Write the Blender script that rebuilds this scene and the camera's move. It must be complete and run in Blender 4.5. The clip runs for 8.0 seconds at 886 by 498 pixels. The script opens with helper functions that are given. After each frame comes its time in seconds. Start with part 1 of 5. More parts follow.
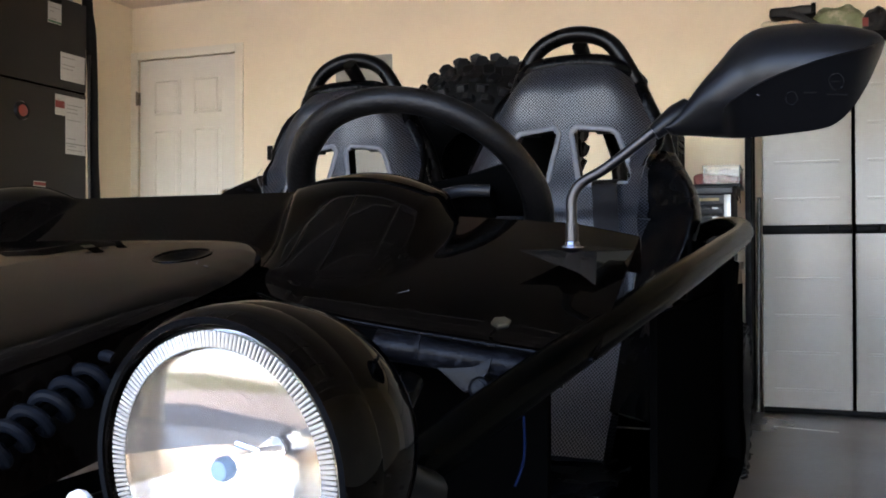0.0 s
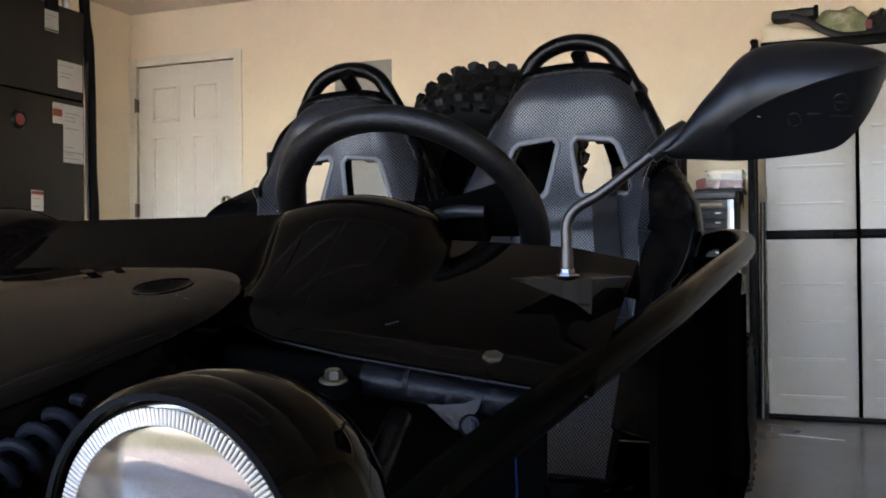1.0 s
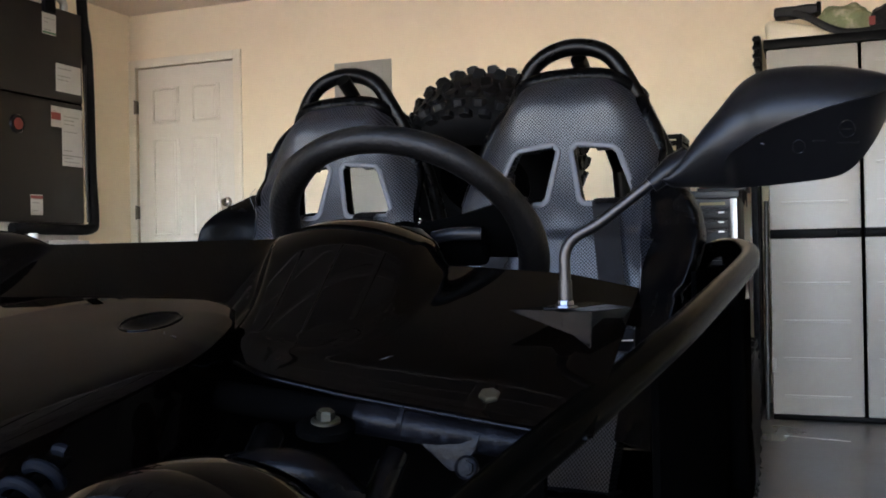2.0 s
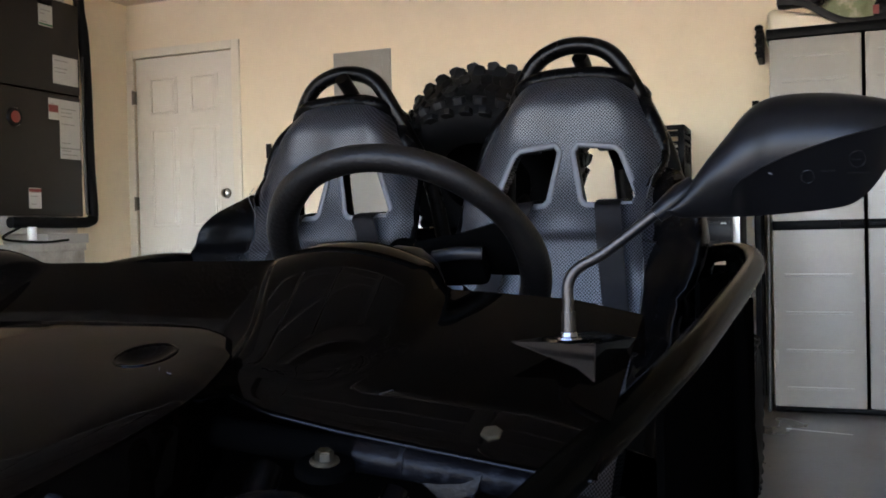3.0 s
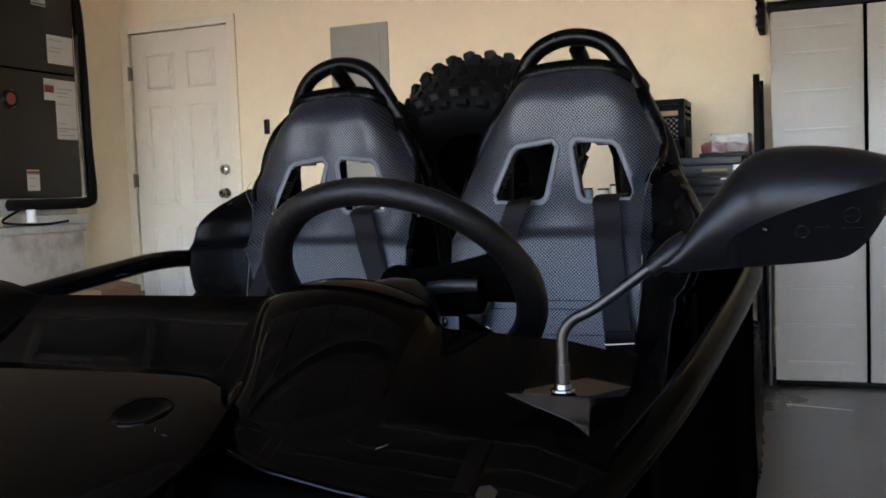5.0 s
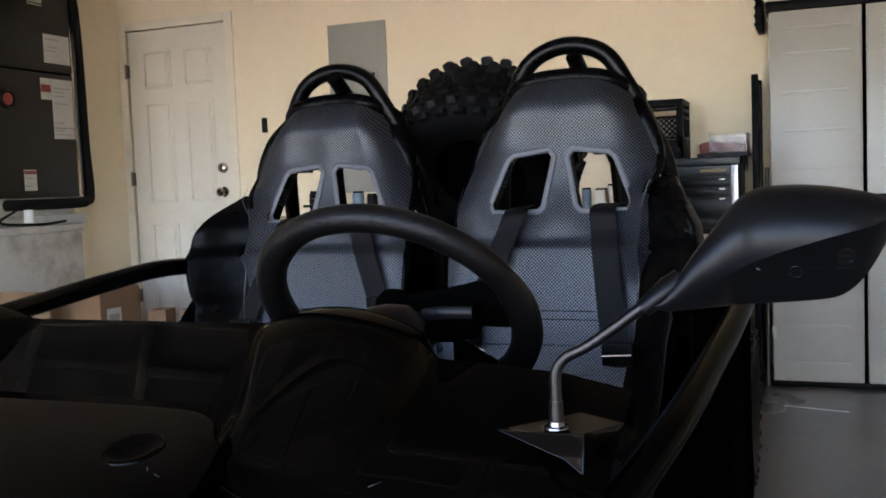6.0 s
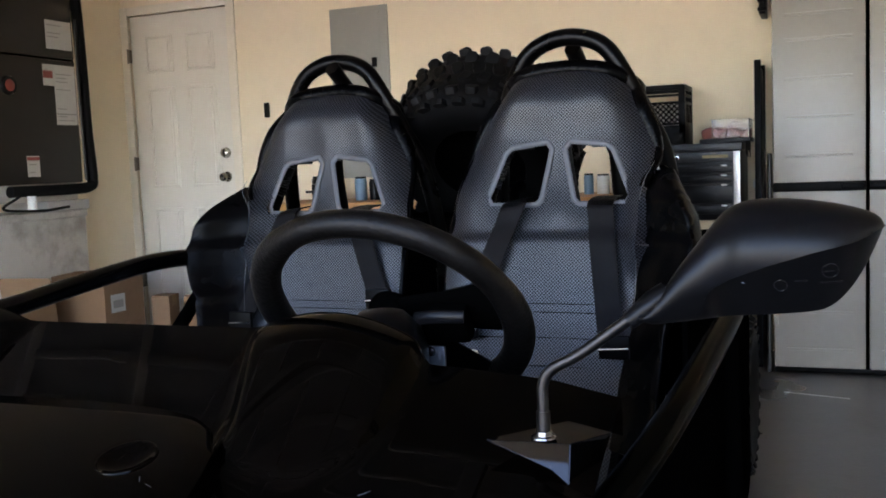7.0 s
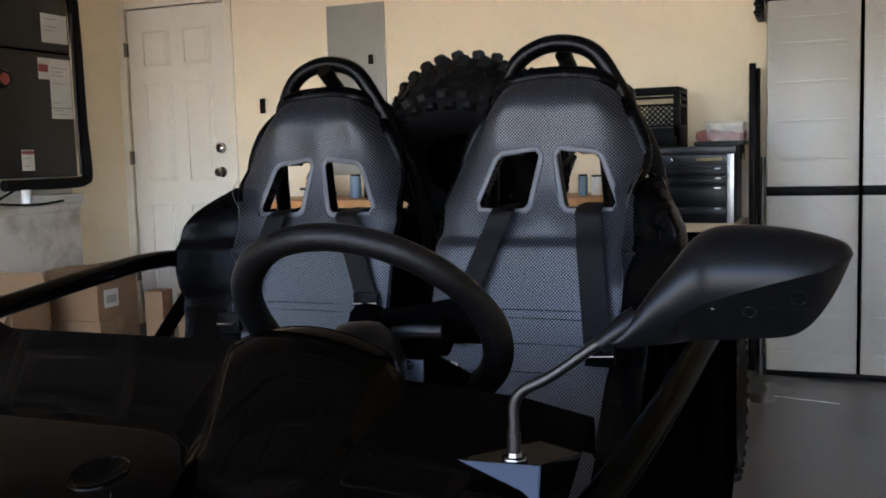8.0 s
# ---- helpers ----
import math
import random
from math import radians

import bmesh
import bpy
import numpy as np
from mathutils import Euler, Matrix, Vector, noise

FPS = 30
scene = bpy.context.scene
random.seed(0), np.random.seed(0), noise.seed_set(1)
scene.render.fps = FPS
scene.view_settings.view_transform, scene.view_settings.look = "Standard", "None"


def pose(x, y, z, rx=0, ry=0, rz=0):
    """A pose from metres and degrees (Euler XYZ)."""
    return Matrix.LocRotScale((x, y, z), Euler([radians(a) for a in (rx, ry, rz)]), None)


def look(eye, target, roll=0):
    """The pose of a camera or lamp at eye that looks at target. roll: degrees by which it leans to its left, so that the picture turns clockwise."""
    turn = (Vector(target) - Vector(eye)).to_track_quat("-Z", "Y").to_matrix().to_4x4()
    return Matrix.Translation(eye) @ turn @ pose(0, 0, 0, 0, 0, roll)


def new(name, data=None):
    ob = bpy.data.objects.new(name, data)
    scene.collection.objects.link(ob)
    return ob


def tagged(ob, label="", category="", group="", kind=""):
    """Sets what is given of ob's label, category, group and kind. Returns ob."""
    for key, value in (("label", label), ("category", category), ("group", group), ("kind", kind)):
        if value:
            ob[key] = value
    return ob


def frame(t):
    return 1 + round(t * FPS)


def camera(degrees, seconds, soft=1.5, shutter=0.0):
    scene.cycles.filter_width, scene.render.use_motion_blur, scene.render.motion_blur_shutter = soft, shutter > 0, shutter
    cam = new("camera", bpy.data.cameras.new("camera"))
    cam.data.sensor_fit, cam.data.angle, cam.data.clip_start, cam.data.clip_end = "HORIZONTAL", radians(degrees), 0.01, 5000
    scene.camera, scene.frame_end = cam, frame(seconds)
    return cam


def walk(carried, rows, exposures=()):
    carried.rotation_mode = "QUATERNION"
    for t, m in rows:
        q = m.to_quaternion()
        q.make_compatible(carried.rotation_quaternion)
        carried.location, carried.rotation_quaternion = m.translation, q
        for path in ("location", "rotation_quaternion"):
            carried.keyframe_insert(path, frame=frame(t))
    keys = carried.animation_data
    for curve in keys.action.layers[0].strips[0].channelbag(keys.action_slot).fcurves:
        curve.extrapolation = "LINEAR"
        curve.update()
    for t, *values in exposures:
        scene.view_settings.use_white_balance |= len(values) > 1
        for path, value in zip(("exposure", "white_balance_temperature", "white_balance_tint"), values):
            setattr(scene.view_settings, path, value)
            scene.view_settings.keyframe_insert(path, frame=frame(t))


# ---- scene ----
cam = camera(49.8, 8.0, 1.8)
PATH = [
    (0, (-0.015, -5.182, 0.71), (-0.73, -3.314, 0.733), -0.1),
    (0.5, (-0.016, -5.161, 0.724), (-0.733, -3.294, 0.748), -0.3),
    (1, (-0.015, -5.139, 0.741), (-0.737, -3.274, 0.766), -0.5),
    (1.5, (-0.014, -5.123, 0.76), (-0.74, -3.26, 0.783), -0.8),
    (3, (-0.023, -5.088, 0.834), (-0.754, -3.226, 0.807), -1.3),
    (3.5, (-0.021, -5.082, 0.86), (-0.756, -3.222, 0.819), -1.4),
    (4, (-0.018, -5.075, 0.885), (-0.755, -3.217, 0.829), -1.6),
    (4.5, (-0.016, -5.077, 0.908), (-0.753, -3.22, 0.815), -2.0),
    (6, (-0.009, -5.066, 0.982), (-0.744, -3.211, 0.846), -2.2),
    (6.5, (-0.003, -5.061, 0.997), (-0.745, -3.211, 0.839), -2.2),
    (7, (0.011, -5.063, 1.016), (-0.735, -3.217, 0.837), -2.3),
    (7.5, (0.025, -5.053, 1.031), (-0.719, -3.207, 0.832), -2.1),
    (8, (0.037, -5.053, 1.044), (-0.707, -3.206, 0.851), -1.6),
]
EXPOSURES = [(0.0, 4.58, 6550, 23), (3.0, 4.48, 6550, 23), (8.0, 4.28, 6550, 23)]
walk(cam, [(t, look(eye, target, roll)) for t, eye, target, roll in PATH], EXPOSURES)

# ---- light: daylight from the open garage door behind the camera ----
world = bpy.data.worlds.new("sky")
scene.world = world
world.use_nodes = True
wn = world.node_tree
sky = wn.nodes.new("ShaderNodeTexSky")
sky.sky_type, sky.sun_disc = "NISHITA", False
sky.sun_elevation, sky.sun_rotation = radians(52), radians(25)
wn.nodes["Background"].inputs["Strength"].default_value = 0.15
wn.links.new(sky.outputs["Color"], wn.nodes["Background"].inputs["Color"])
sun_data = bpy.data.lights.new("sun", "SUN")
sun_data.energy, sun_data.angle, sun_data.color = 4.0, radians(0.5), (1.0, 0.93, 0.82)
sun = new("sun", sun_data)
sun.matrix_world = look((6, 14, 24), (0, 0, 0))


# ---- materials ----
def mat(name, color, rough=0.5, metal=0.0, var=0.15, scale=6.0, bump=0.0, bump_scale=80.0, coat=0.0,
        stain=None, stain_scale=1.5, stain_amount=0.5, rough_var=0.1, spec=0.5):
    """Principled material with variation at two scales, optional stains and fine relief."""
    m = bpy.data.materials.new(name)
    m.use_nodes = True
    t = m.node_tree
    b = t.nodes["Principled BSDF"]
    b.inputs["Metallic"].default_value = metal
    b.inputs["Specular IOR Level"].default_value = spec
    b.inputs["Coat Weight"].default_value = coat
    b.inputs["Coat Roughness"].default_value = 0.04
    tc = t.nodes.new("ShaderNodeTexCoord")
    big, fine = t.nodes.new("ShaderNodeTexNoise"), t.nodes.new("ShaderNodeTexNoise")
    big.inputs["Scale"].default_value, big.inputs["Detail"].default_value = scale, 6
    fine.inputs["Scale"].default_value, fine.inputs["Detail"].default_value = scale * 14, 4
    for n in (big, fine):
        t.links.new(tc.outputs["Object"], n.inputs["Vector"])
    add = t.nodes.new("ShaderNodeMath")
    add.operation = "MULTIPLY_ADD"
    add.inputs[1].default_value = 0.35
    t.links.new(fine.outputs["Fac"], add.inputs[0])
    t.links.new(big.outputs["Fac"], add.inputs[2])
    ramp = t.nodes.new("ShaderNodeMapRange")
    ramp.inputs["From Min"].default_value, ramp.inputs["From Max"].default_value = 0.35, 1.0
    ramp.inputs["To Min"].default_value, ramp.inputs["To Max"].default_value = 1 - var, 1 + var
    t.links.new(add.outputs[0], ramp.inputs["Value"])
    mul = t.nodes.new("ShaderNodeVectorMath")
    mul.operation = "SCALE"
    mul.inputs[0].default_value = color
    t.links.new(ramp.outputs["Result"], mul.inputs["Scale"])
    last = mul.outputs["Vector"]
    if stain:
        sn = t.nodes.new("ShaderNodeTexNoise")
        sn.inputs["Scale"].default_value, sn.inputs["Detail"].default_value, sn.inputs["Roughness"].default_value = stain_scale, 8, 0.65
        t.links.new(tc.outputs["Object"], sn.inputs["Vector"])
        sr = t.nodes.new("ShaderNodeMapRange")
        sr.inputs["From Min"].default_value, sr.inputs["From Max"].default_value = 0.52, 0.72
        sr.inputs["To Max"].default_value = stain_amount
        t.links.new(sn.outputs["Fac"], sr.inputs["Value"])
        mix = t.nodes.new("ShaderNodeMix")
        mix.data_type = "RGBA"
        mix.inputs["B"].default_value = (*stain, 1)
        t.links.new(sr.outputs["Result"], mix.inputs["Factor"])
        t.links.new(last, mix.inputs["A"])
        last = mix.outputs["Result"]
    t.links.new(last, b.inputs["Base Color"])
    rr = t.nodes.new("ShaderNodeMapRange")
    rr.inputs["From Min"].default_value, rr.inputs["From Max"].default_value = 0.3, 0.7
    rr.inputs["To Min"].default_value, rr.inputs["To Max"].default_value = max(rough * (1 - rough_var), 0.0), min(rough * (1 + rough_var), 1.0)
    t.links.new(big.outputs["Fac"], rr.inputs["Value"])
    t.links.new(rr.outputs["Result"], b.inputs["Roughness"])
    if bump:
        bn = t.nodes.new("ShaderNodeTexNoise")
        bn.inputs["Scale"].default_value, bn.inputs["Detail"].default_value = bump_scale, 5
        t.links.new(tc.outputs["Object"], bn.inputs["Vector"])
        bp = t.nodes.new("ShaderNodeBump")
        bp.inputs["Strength"].default_value, bp.inputs["Distance"].default_value = bump, 0.01
        t.links.new(bn.outputs["Fac"], bp.inputs["Height"])
        t.links.new(bp.outputs["Normal"], b.inputs["Normal"])
    return m


M_WALL = mat("cream_wall_paint", (0.835, 0.716, 0.53), 0.75, var=0.05, scale=1.2, bump=0.12, bump_scale=140,
             stain=(0.55, 0.44, 0.32), stain_scale=1.1, stain_amount=0.18)
M_CEIL = mat("ceiling_paint", (0.74, 0.64, 0.51), 0.8, var=0.04, scale=2, bump=0.25, bump_scale=90)
M_FLOOR = mat("concrete_floor", (0.105, 0.098, 0.090), 0.32, var=0.22, scale=1.6, bump=0.06, bump_scale=60,
              stain=(0.060, 0.052, 0.044), stain_scale=9.0, stain_amount=0.45, rough_var=0.22)
M_DRIVE = mat("driveway_concrete", (0.25, 0.225, 0.195), 0.85, var=0.15, scale=0.6, bump=0.2, bump_scale=40)
M_LAWN = mat("lawn_grass", (0.12, 0.12, 0.06), 0.9, var=0.3, scale=1.0)
M_DOOR = mat("white_door_paint", (0.74, 0.69, 0.60), 0.42, var=0.04, scale=3, stain=(0.6, 0.56, 0.48), stain_scale=3, stain_amount=0.2)
M_TRIM = mat("cream_trim_paint", (0.78, 0.71, 0.58), 0.5, var=0.05, scale=4)
M_STEELGREY = mat("grey_enamel_steel", (0.30, 0.295, 0.268), 0.45, var=0.06, scale=3)
M_CAB = mat("light_grey_plastic", (0.322, 0.300, 0.264), 0.32, var=0.06, scale=2.5, bump=0.03, bump_scale=200,
            stain=(0.45, 0.41, 0.35), stain_scale=3.5, stain_amount=0.25)
M_BLACKPL = mat("black_plastic", (0.0010, 0.0010, 0.0012), 0.40, spec=0.05, var=0.2, scale=8, bump=0.05, bump_scale=300)
M_MIRRORPL = mat("matt_black_moulding", (0.0022, 0.0022, 0.0026), 0.34, spec=0.13, var=0.15, scale=6, bump=0.05, bump_scale=900)
M_PAINT = mat("gloss_black_paint", (0.0006, 0.0004, 0.0003), 0.02, var=0.3, scale=9, rough_var=0.5, spec=0.045)
M_TUBE = mat("black_powder_coat", (0.0008, 0.0007, 0.0007), 0.28, spec=0.11, var=0.2, scale=9, bump=0.04, bump_scale=400)
# Near rail's copy of the tube coat, reflection cut to stand for shade.
M_RAILDIM = mat("dimmed_black_tube", (0.0005, 0.0005, 0.0004), 0.22, spec=0.011, var=0.2, scale=9)
M_RAIL = mat("gloss_black_tube", (0.0006, 0.0005, 0.0005), 0.05, spec=0.12, coat=0.0, var=0.2, scale=9)
M_FLUTE = mat("fluted_silver", (0.33, 0.31, 0.28), 0.5, metal=1.0)
M_DARK = mat("black_undercoat", (0.0008, 0.0008, 0.0008), 0.7, var=0.3, scale=10, spec=0.0)
M_RUBBER = mat("tyre_rubber", (0.0020, 0.0020, 0.0021), 0.50, spec=0.13, var=0.3, scale=9, bump=0.1, bump_scale=120, stain=(0.006, 0.0055, 0.005), stain_scale=6, stain_amount=0.4)
M_GRIP = mat("steering_foam", (0.0022, 0.0019, 0.0018), 0.42, spec=0.15, var=0.25, scale=14, bump=0.15, bump_scale=160)
M_CHROME = mat("chrome", (0.75, 0.76, 0.78), 0.12, metal=1.0, var=0.05, scale=10)
M_POLISH = mat("polished_black_acrylic", (0.001, 0.001, 0.001), 0.03, var=0.2, spec=0.26)
M_NUT = mat("dull_chrome", (0.11, 0.11, 0.12), 0.2, metal=1.0)
M_NUTGREY = mat("grey_zinc_plate", (0.10, 0.11, 0.13), 0.4, metal=0.6)
M_STEEL = mat("brushed_steel", (0.034, 0.032, 0.031), 0.36, metal=1.0, var=0.2, scale=12)
M_NICKEL = mat("door_hardware_nickel", (0.42, 0.39, 0.35), 0.14, metal=1.0, var=0.15, scale=30)
M_HINGE = mat("tarnished_hinge_steel", (0.20, 0.165, 0.13), 0.4, metal=0.9, var=0.25, scale=30)
M_GALV = mat("zinc_bolt", (0.13, 0.125, 0.10), 0.35, metal=1.0, var=0.35, scale=40)
M_VINYL = mat("black_vinyl", (0.0010, 0.0010, 0.0012), 0.27, spec=0.058, var=0.2, scale=12, bump=0.10, bump_scale=260, rough_var=0.05)
M_BELT = mat("seat_belt_webbing", (0.0034, 0.0028, 0.0032), 0.6, spec=0.12, var=0.2, scale=30, bump=0.2, bump_scale=500)
M_TRIMGREY = mat("grey_plastic_bezel", (0.062, 0.064, 0.072), 0.5, var=0.08, scale=12)
M_STITCH = mat("pale_thread", (0.15, 0.15, 0.15), 0.8)
M_AH = mat("bronze_grey_enamel", (0.0125, 0.0099, 0.0078), 0.45, spec=0.3, var=0.10, scale=2.5)
M_LABEL = mat("paper_label", (0.43, 0.41, 0.375), 0.7, var=0.06, scale=20)
M_INK = mat("dark_ink", (0.24, 0.23, 0.21), 0.7)
M_GREENINK = mat("green_print", (0.03, 0.13, 0.05), 0.6)
M_RED = mat("red_print", (0.20, 0.028, 0.022), 0.5)
M_FOAM = mat("black_pipe_insulation", (0.004, 0.004, 0.004), 0.8, spec=0.12, bump=0.2, bump_scale=120)
M_DRYWALL = mat("painted_platform", (0.52, 0.49, 0.43), 0.8, var=0.08, scale=2, stain=(0.16, 0.11, 0.07), stain_scale=3.2, stain_amount=0.7)
M_CARD = mat("cardboard", (0.18, 0.100, 0.049), 0.85, var=0.12, scale=4, bump=0.06, bump_scale=60)
M_CARD2 = mat("pale_cardboard", (0.225, 0.132, 0.068), 0.85, var=0.1, scale=4, bump=0.06, bump_scale=60)
M_WOOD = mat("orange_bench_wood", (0.45, 0.22, 0.08), 0.5, var=0.25, scale=5)
M_PALEWOOD = mat("pale_plywood", (0.52, 0.42, 0.28), 0.6, var=0.15, scale=5)
M_CHEST = mat("tool_chest_steel", (0.005, 0.005, 0.006), 0.32, spec=0.14, var=0.15, scale=6)
M_ALU = mat("satin_aluminium", (0.48, 0.48, 0.47), 0.35, metal=0.8, var=0.08, scale=14)
M_YELLOW = mat("gold_badge", (0.26, 0.19, 0.07), 0.45)
M_BLUE = mat("blue_plastic", (0.13, 0.21, 0.29), 0.4)
M_WHITEPL = mat("white_plastic", (0.72, 0.72, 0.70), 0.4)
M_JUG = mat("cream_jug_plastic", (0.70, 0.61, 0.46), 0.35, var=0.08)
M_CAMO = mat("camouflage_fabric", (0.20, 0.22, 0.12), 0.9, var=0.3, scale=10, stain=(0.48, 0.42, 0.32), stain_scale=16, stain_amount=0.9)
M_REDCLOTH = mat("red_cloth", (0.24, 0.085, 0.075), 0.85, var=0.3, scale=20)
M_SPRING = mat("blue_grey_spring_enamel", (0.0026, 0.0032, 0.0046), 0.45, spec=0.03, var=0.1)
M_SCUFF = mat("scuffed_frame_paint", (0.0015, 0.0015, 0.002), 0.34, spec=0.06, var=0.3, scale=14, bump=0.12, bump_scale=200, stain=(0.011, 0.012, 0.015), stain_scale=70, stain_amount=0.8)
M_WIRE = mat("blue_wire", (0.0008, 0.0035, 0.016), 0.5, spec=0.03)
M_SECTION = mat("door_section_enamel", (0.78, 0.76, 0.70), 0.4, var=0.08, scale=2)
M_SHROUD = mat("satin_black_shroud", (0.0015, 0.0016, 0.002), 0.35, spec=0.22, var=0.2, scale=8)
M_SHEET = mat("dark_sheet_metal", (0.012, 0.012, 0.013), 0.45, spec=0.2, var=0.2, scale=3)
M_LIDGREY = mat("grey_satin_steel", (0.012, 0.0125, 0.014), 0.35, metal=0.4, var=0.15, scale=5)


def seat_fabric(name, color, shine):
    """Perforated black vinyl: a diagonal lattice of small dark holes in a satin skin."""
    m = mat(name, color, 0.46, var=0.15, scale=5, rough_var=0.12)
    t = m.node_tree
    b = t.nodes["Principled BSDF"]
    tc = t.nodes.new("ShaderNodeTexCoord")
    mp = t.nodes.new("ShaderNodeMapping")
    mp.inputs["Rotation"].default_value = (0, radians(45), 0)
    mp.inputs["Scale"].default_value = (164, 0.0, 164)
    t.links.new(tc.outputs["Object"], mp.inputs["Vector"])
    v = t.nodes.new("ShaderNodeTexVoronoi")
    v.inputs["Scale"].default_value, v.inputs["Randomness"].default_value = 1.0, 0.0
    t.links.new(mp.outputs["Vector"], v.inputs["Vector"])
    r = t.nodes.new("ShaderNodeMapRange")
    r.inputs["From Min"].default_value, r.inputs["From Max"].default_value = 0.37, 0.45
    t.links.new(v.outputs["Distance"], r.inputs["Value"])
    mix = t.nodes.new("ShaderNodeMix")
    mix.data_type = "RGBA"
    mix.inputs["A"].default_value = [c * 0.25 for c in color] + [1]
    old = b.inputs["Base Color"].links[0].from_socket
    t.links.new(old, mix.inputs["B"])
    t.links.new(r.outputs["Result"], mix.inputs["Factor"])
    t.links.new(mix.outputs["Result"], b.inputs["Base Color"])
    sp = t.nodes.new("ShaderNodeMath")
    sp.operation = "MULTIPLY_ADD"
    sp.inputs[1].default_value, sp.inputs[2].default_value = shine * 0.83, shine * 0.17
    t.links.new(r.outputs["Result"], sp.inputs[0])
    t.links.new(sp.outputs[0], b.inputs["Specular IOR Level"])
    bp = t.nodes.new("ShaderNodeBump")
    bp.inputs["Strength"].default_value, bp.inputs["Distance"].default_value = 0.12, 0.002
    t.links.new(r.outputs["Result"], bp.inputs["Height"])
    t.links.new(bp.outputs["Normal"], b.inputs["Normal"])
    return m


M_SEAT = seat_fabric("perforated_vinyl", (0.015, 0.017, 0.0235), 0.75)


def glass(name, tint=(1, 1, 1), rough=0.0, bump=0.0):
    m = bpy.data.materials.new(name)
    m.use_nodes = True
    b = m.node_tree.nodes["Principled BSDF"]
    b.inputs["Base Color"].default_value = (*tint, 1)
    b.inputs["Transmission Weight"].default_value = 1.0
    b.inputs["Roughness"].default_value = rough
    b.inputs["IOR"].default_value = 1.45
    return m


M_GLASS = glass("clear_lens_glass")
M_HAZE = glass("hazy_clear_plastic", (0.93, 0.91, 0.88), 0.25)
M_CLEARBIN = mat("clear_bin_plastic", (0.55, 0.44, 0.38), 0.3)
M_MIRROR = mat("mirror_silver", (0.9, 0.9, 0.9), 0.02, metal=1.0, var=0.0)
M_REFLECTOR = mat("reflector_silver", (0.36, 0.30, 0.23), 0.22, metal=1.0, var=0.03, scale=20)


# ---- mesh helpers ----
def smooth_mesh(ob, angle=35):
    me = ob.data
    for p in me.polygons:
        p.use_smooth = True
    bm = bmesh.new()
    bm.from_mesh(me)
    for e in bm.edges:
        e.smooth = not (len(e.link_faces) == 2 and e.calc_face_angle(0) > radians(angle))
    bm.to_mesh(me)
    bm.free()


def part(name, bm, material, parent=None, label="", smooth=35):
    """Links a bmesh as one mesh object, under parent if given."""
    bmesh.ops.recalc_face_normals(bm, faces=bm.faces)
    me = bpy.data.meshes.new(name)
    bm.to_mesh(me)
    bm.free()
    me.materials.append(material)
    ob = new(name, me)
    if smooth:
        smooth_mesh(ob, smooth)
    if parent:
        ob.parent = parent
    if label:
        tagged(ob, label)
    return ob


def thing(name, label, category, at=(0, 0, 0), group="", kind=""):
    ob = new(name)
    ob.location = at
    return tagged(ob, label, category, group, kind)


def box(x0, y0, z0, x1, y1, z1, bevel=0.0, segs=2, bm=None):
    """A bevelled box between two corners, added to bm."""
    b2 = bmesh.new()
    bmesh.ops.create_cube(b2, size=1.0)
    bmesh.ops.scale(b2, vec=(abs(x1 - x0), abs(y1 - y0), abs(z1 - z0)), verts=b2.verts)
    bmesh.ops.translate(b2, vec=((x0 + x1) / 2, (y0 + y1) / 2, (z0 + z1) / 2), verts=b2.verts)
    if bevel:
        bmesh.ops.bevel(b2, geom=list(b2.edges), offset=bevel, segments=segs, profile=0.6, affect="EDGES")
    return join(bm, b2)


def join(bm, b2):
    if bm is None:
        return b2
    me = bpy.data.meshes.new("tmp")
    b2.to_mesh(me)
    b2.free()
    bm.from_mesh(me)
    bpy.data.meshes.remove(me)
    return bm


def moved(bm, m):
    bmesh.ops.transform(bm, matrix=m, verts=bm.verts)
    return bm


def spline(points, steps=8, closed=False):
    """Catmull-Rom through the points."""
    pts = [Vector(p) for p in points]
    n, out = len(pts), []
    for i in range(n if closed else n - 1):
        if closed:
            a, b, c, d = pts[i - 1], pts[i], pts[(i + 1) % n], pts[(i + 2) % n]
        else:
            b, c = pts[i], pts[i + 1]
            a = pts[i - 1] if i else b * 2 - c
            d = pts[i + 2] if i + 2 < n else c * 2 - b
        for s in range(steps):
            t = s / steps
            out.append(0.5 * (2 * b + (c - a) * t + (2 * a - 5 * b + 4 * c - d) * t * t + (3 * b - a - 3 * c + d) * t ** 3))
    if not closed:
        out.append(pts[-1])
    return out


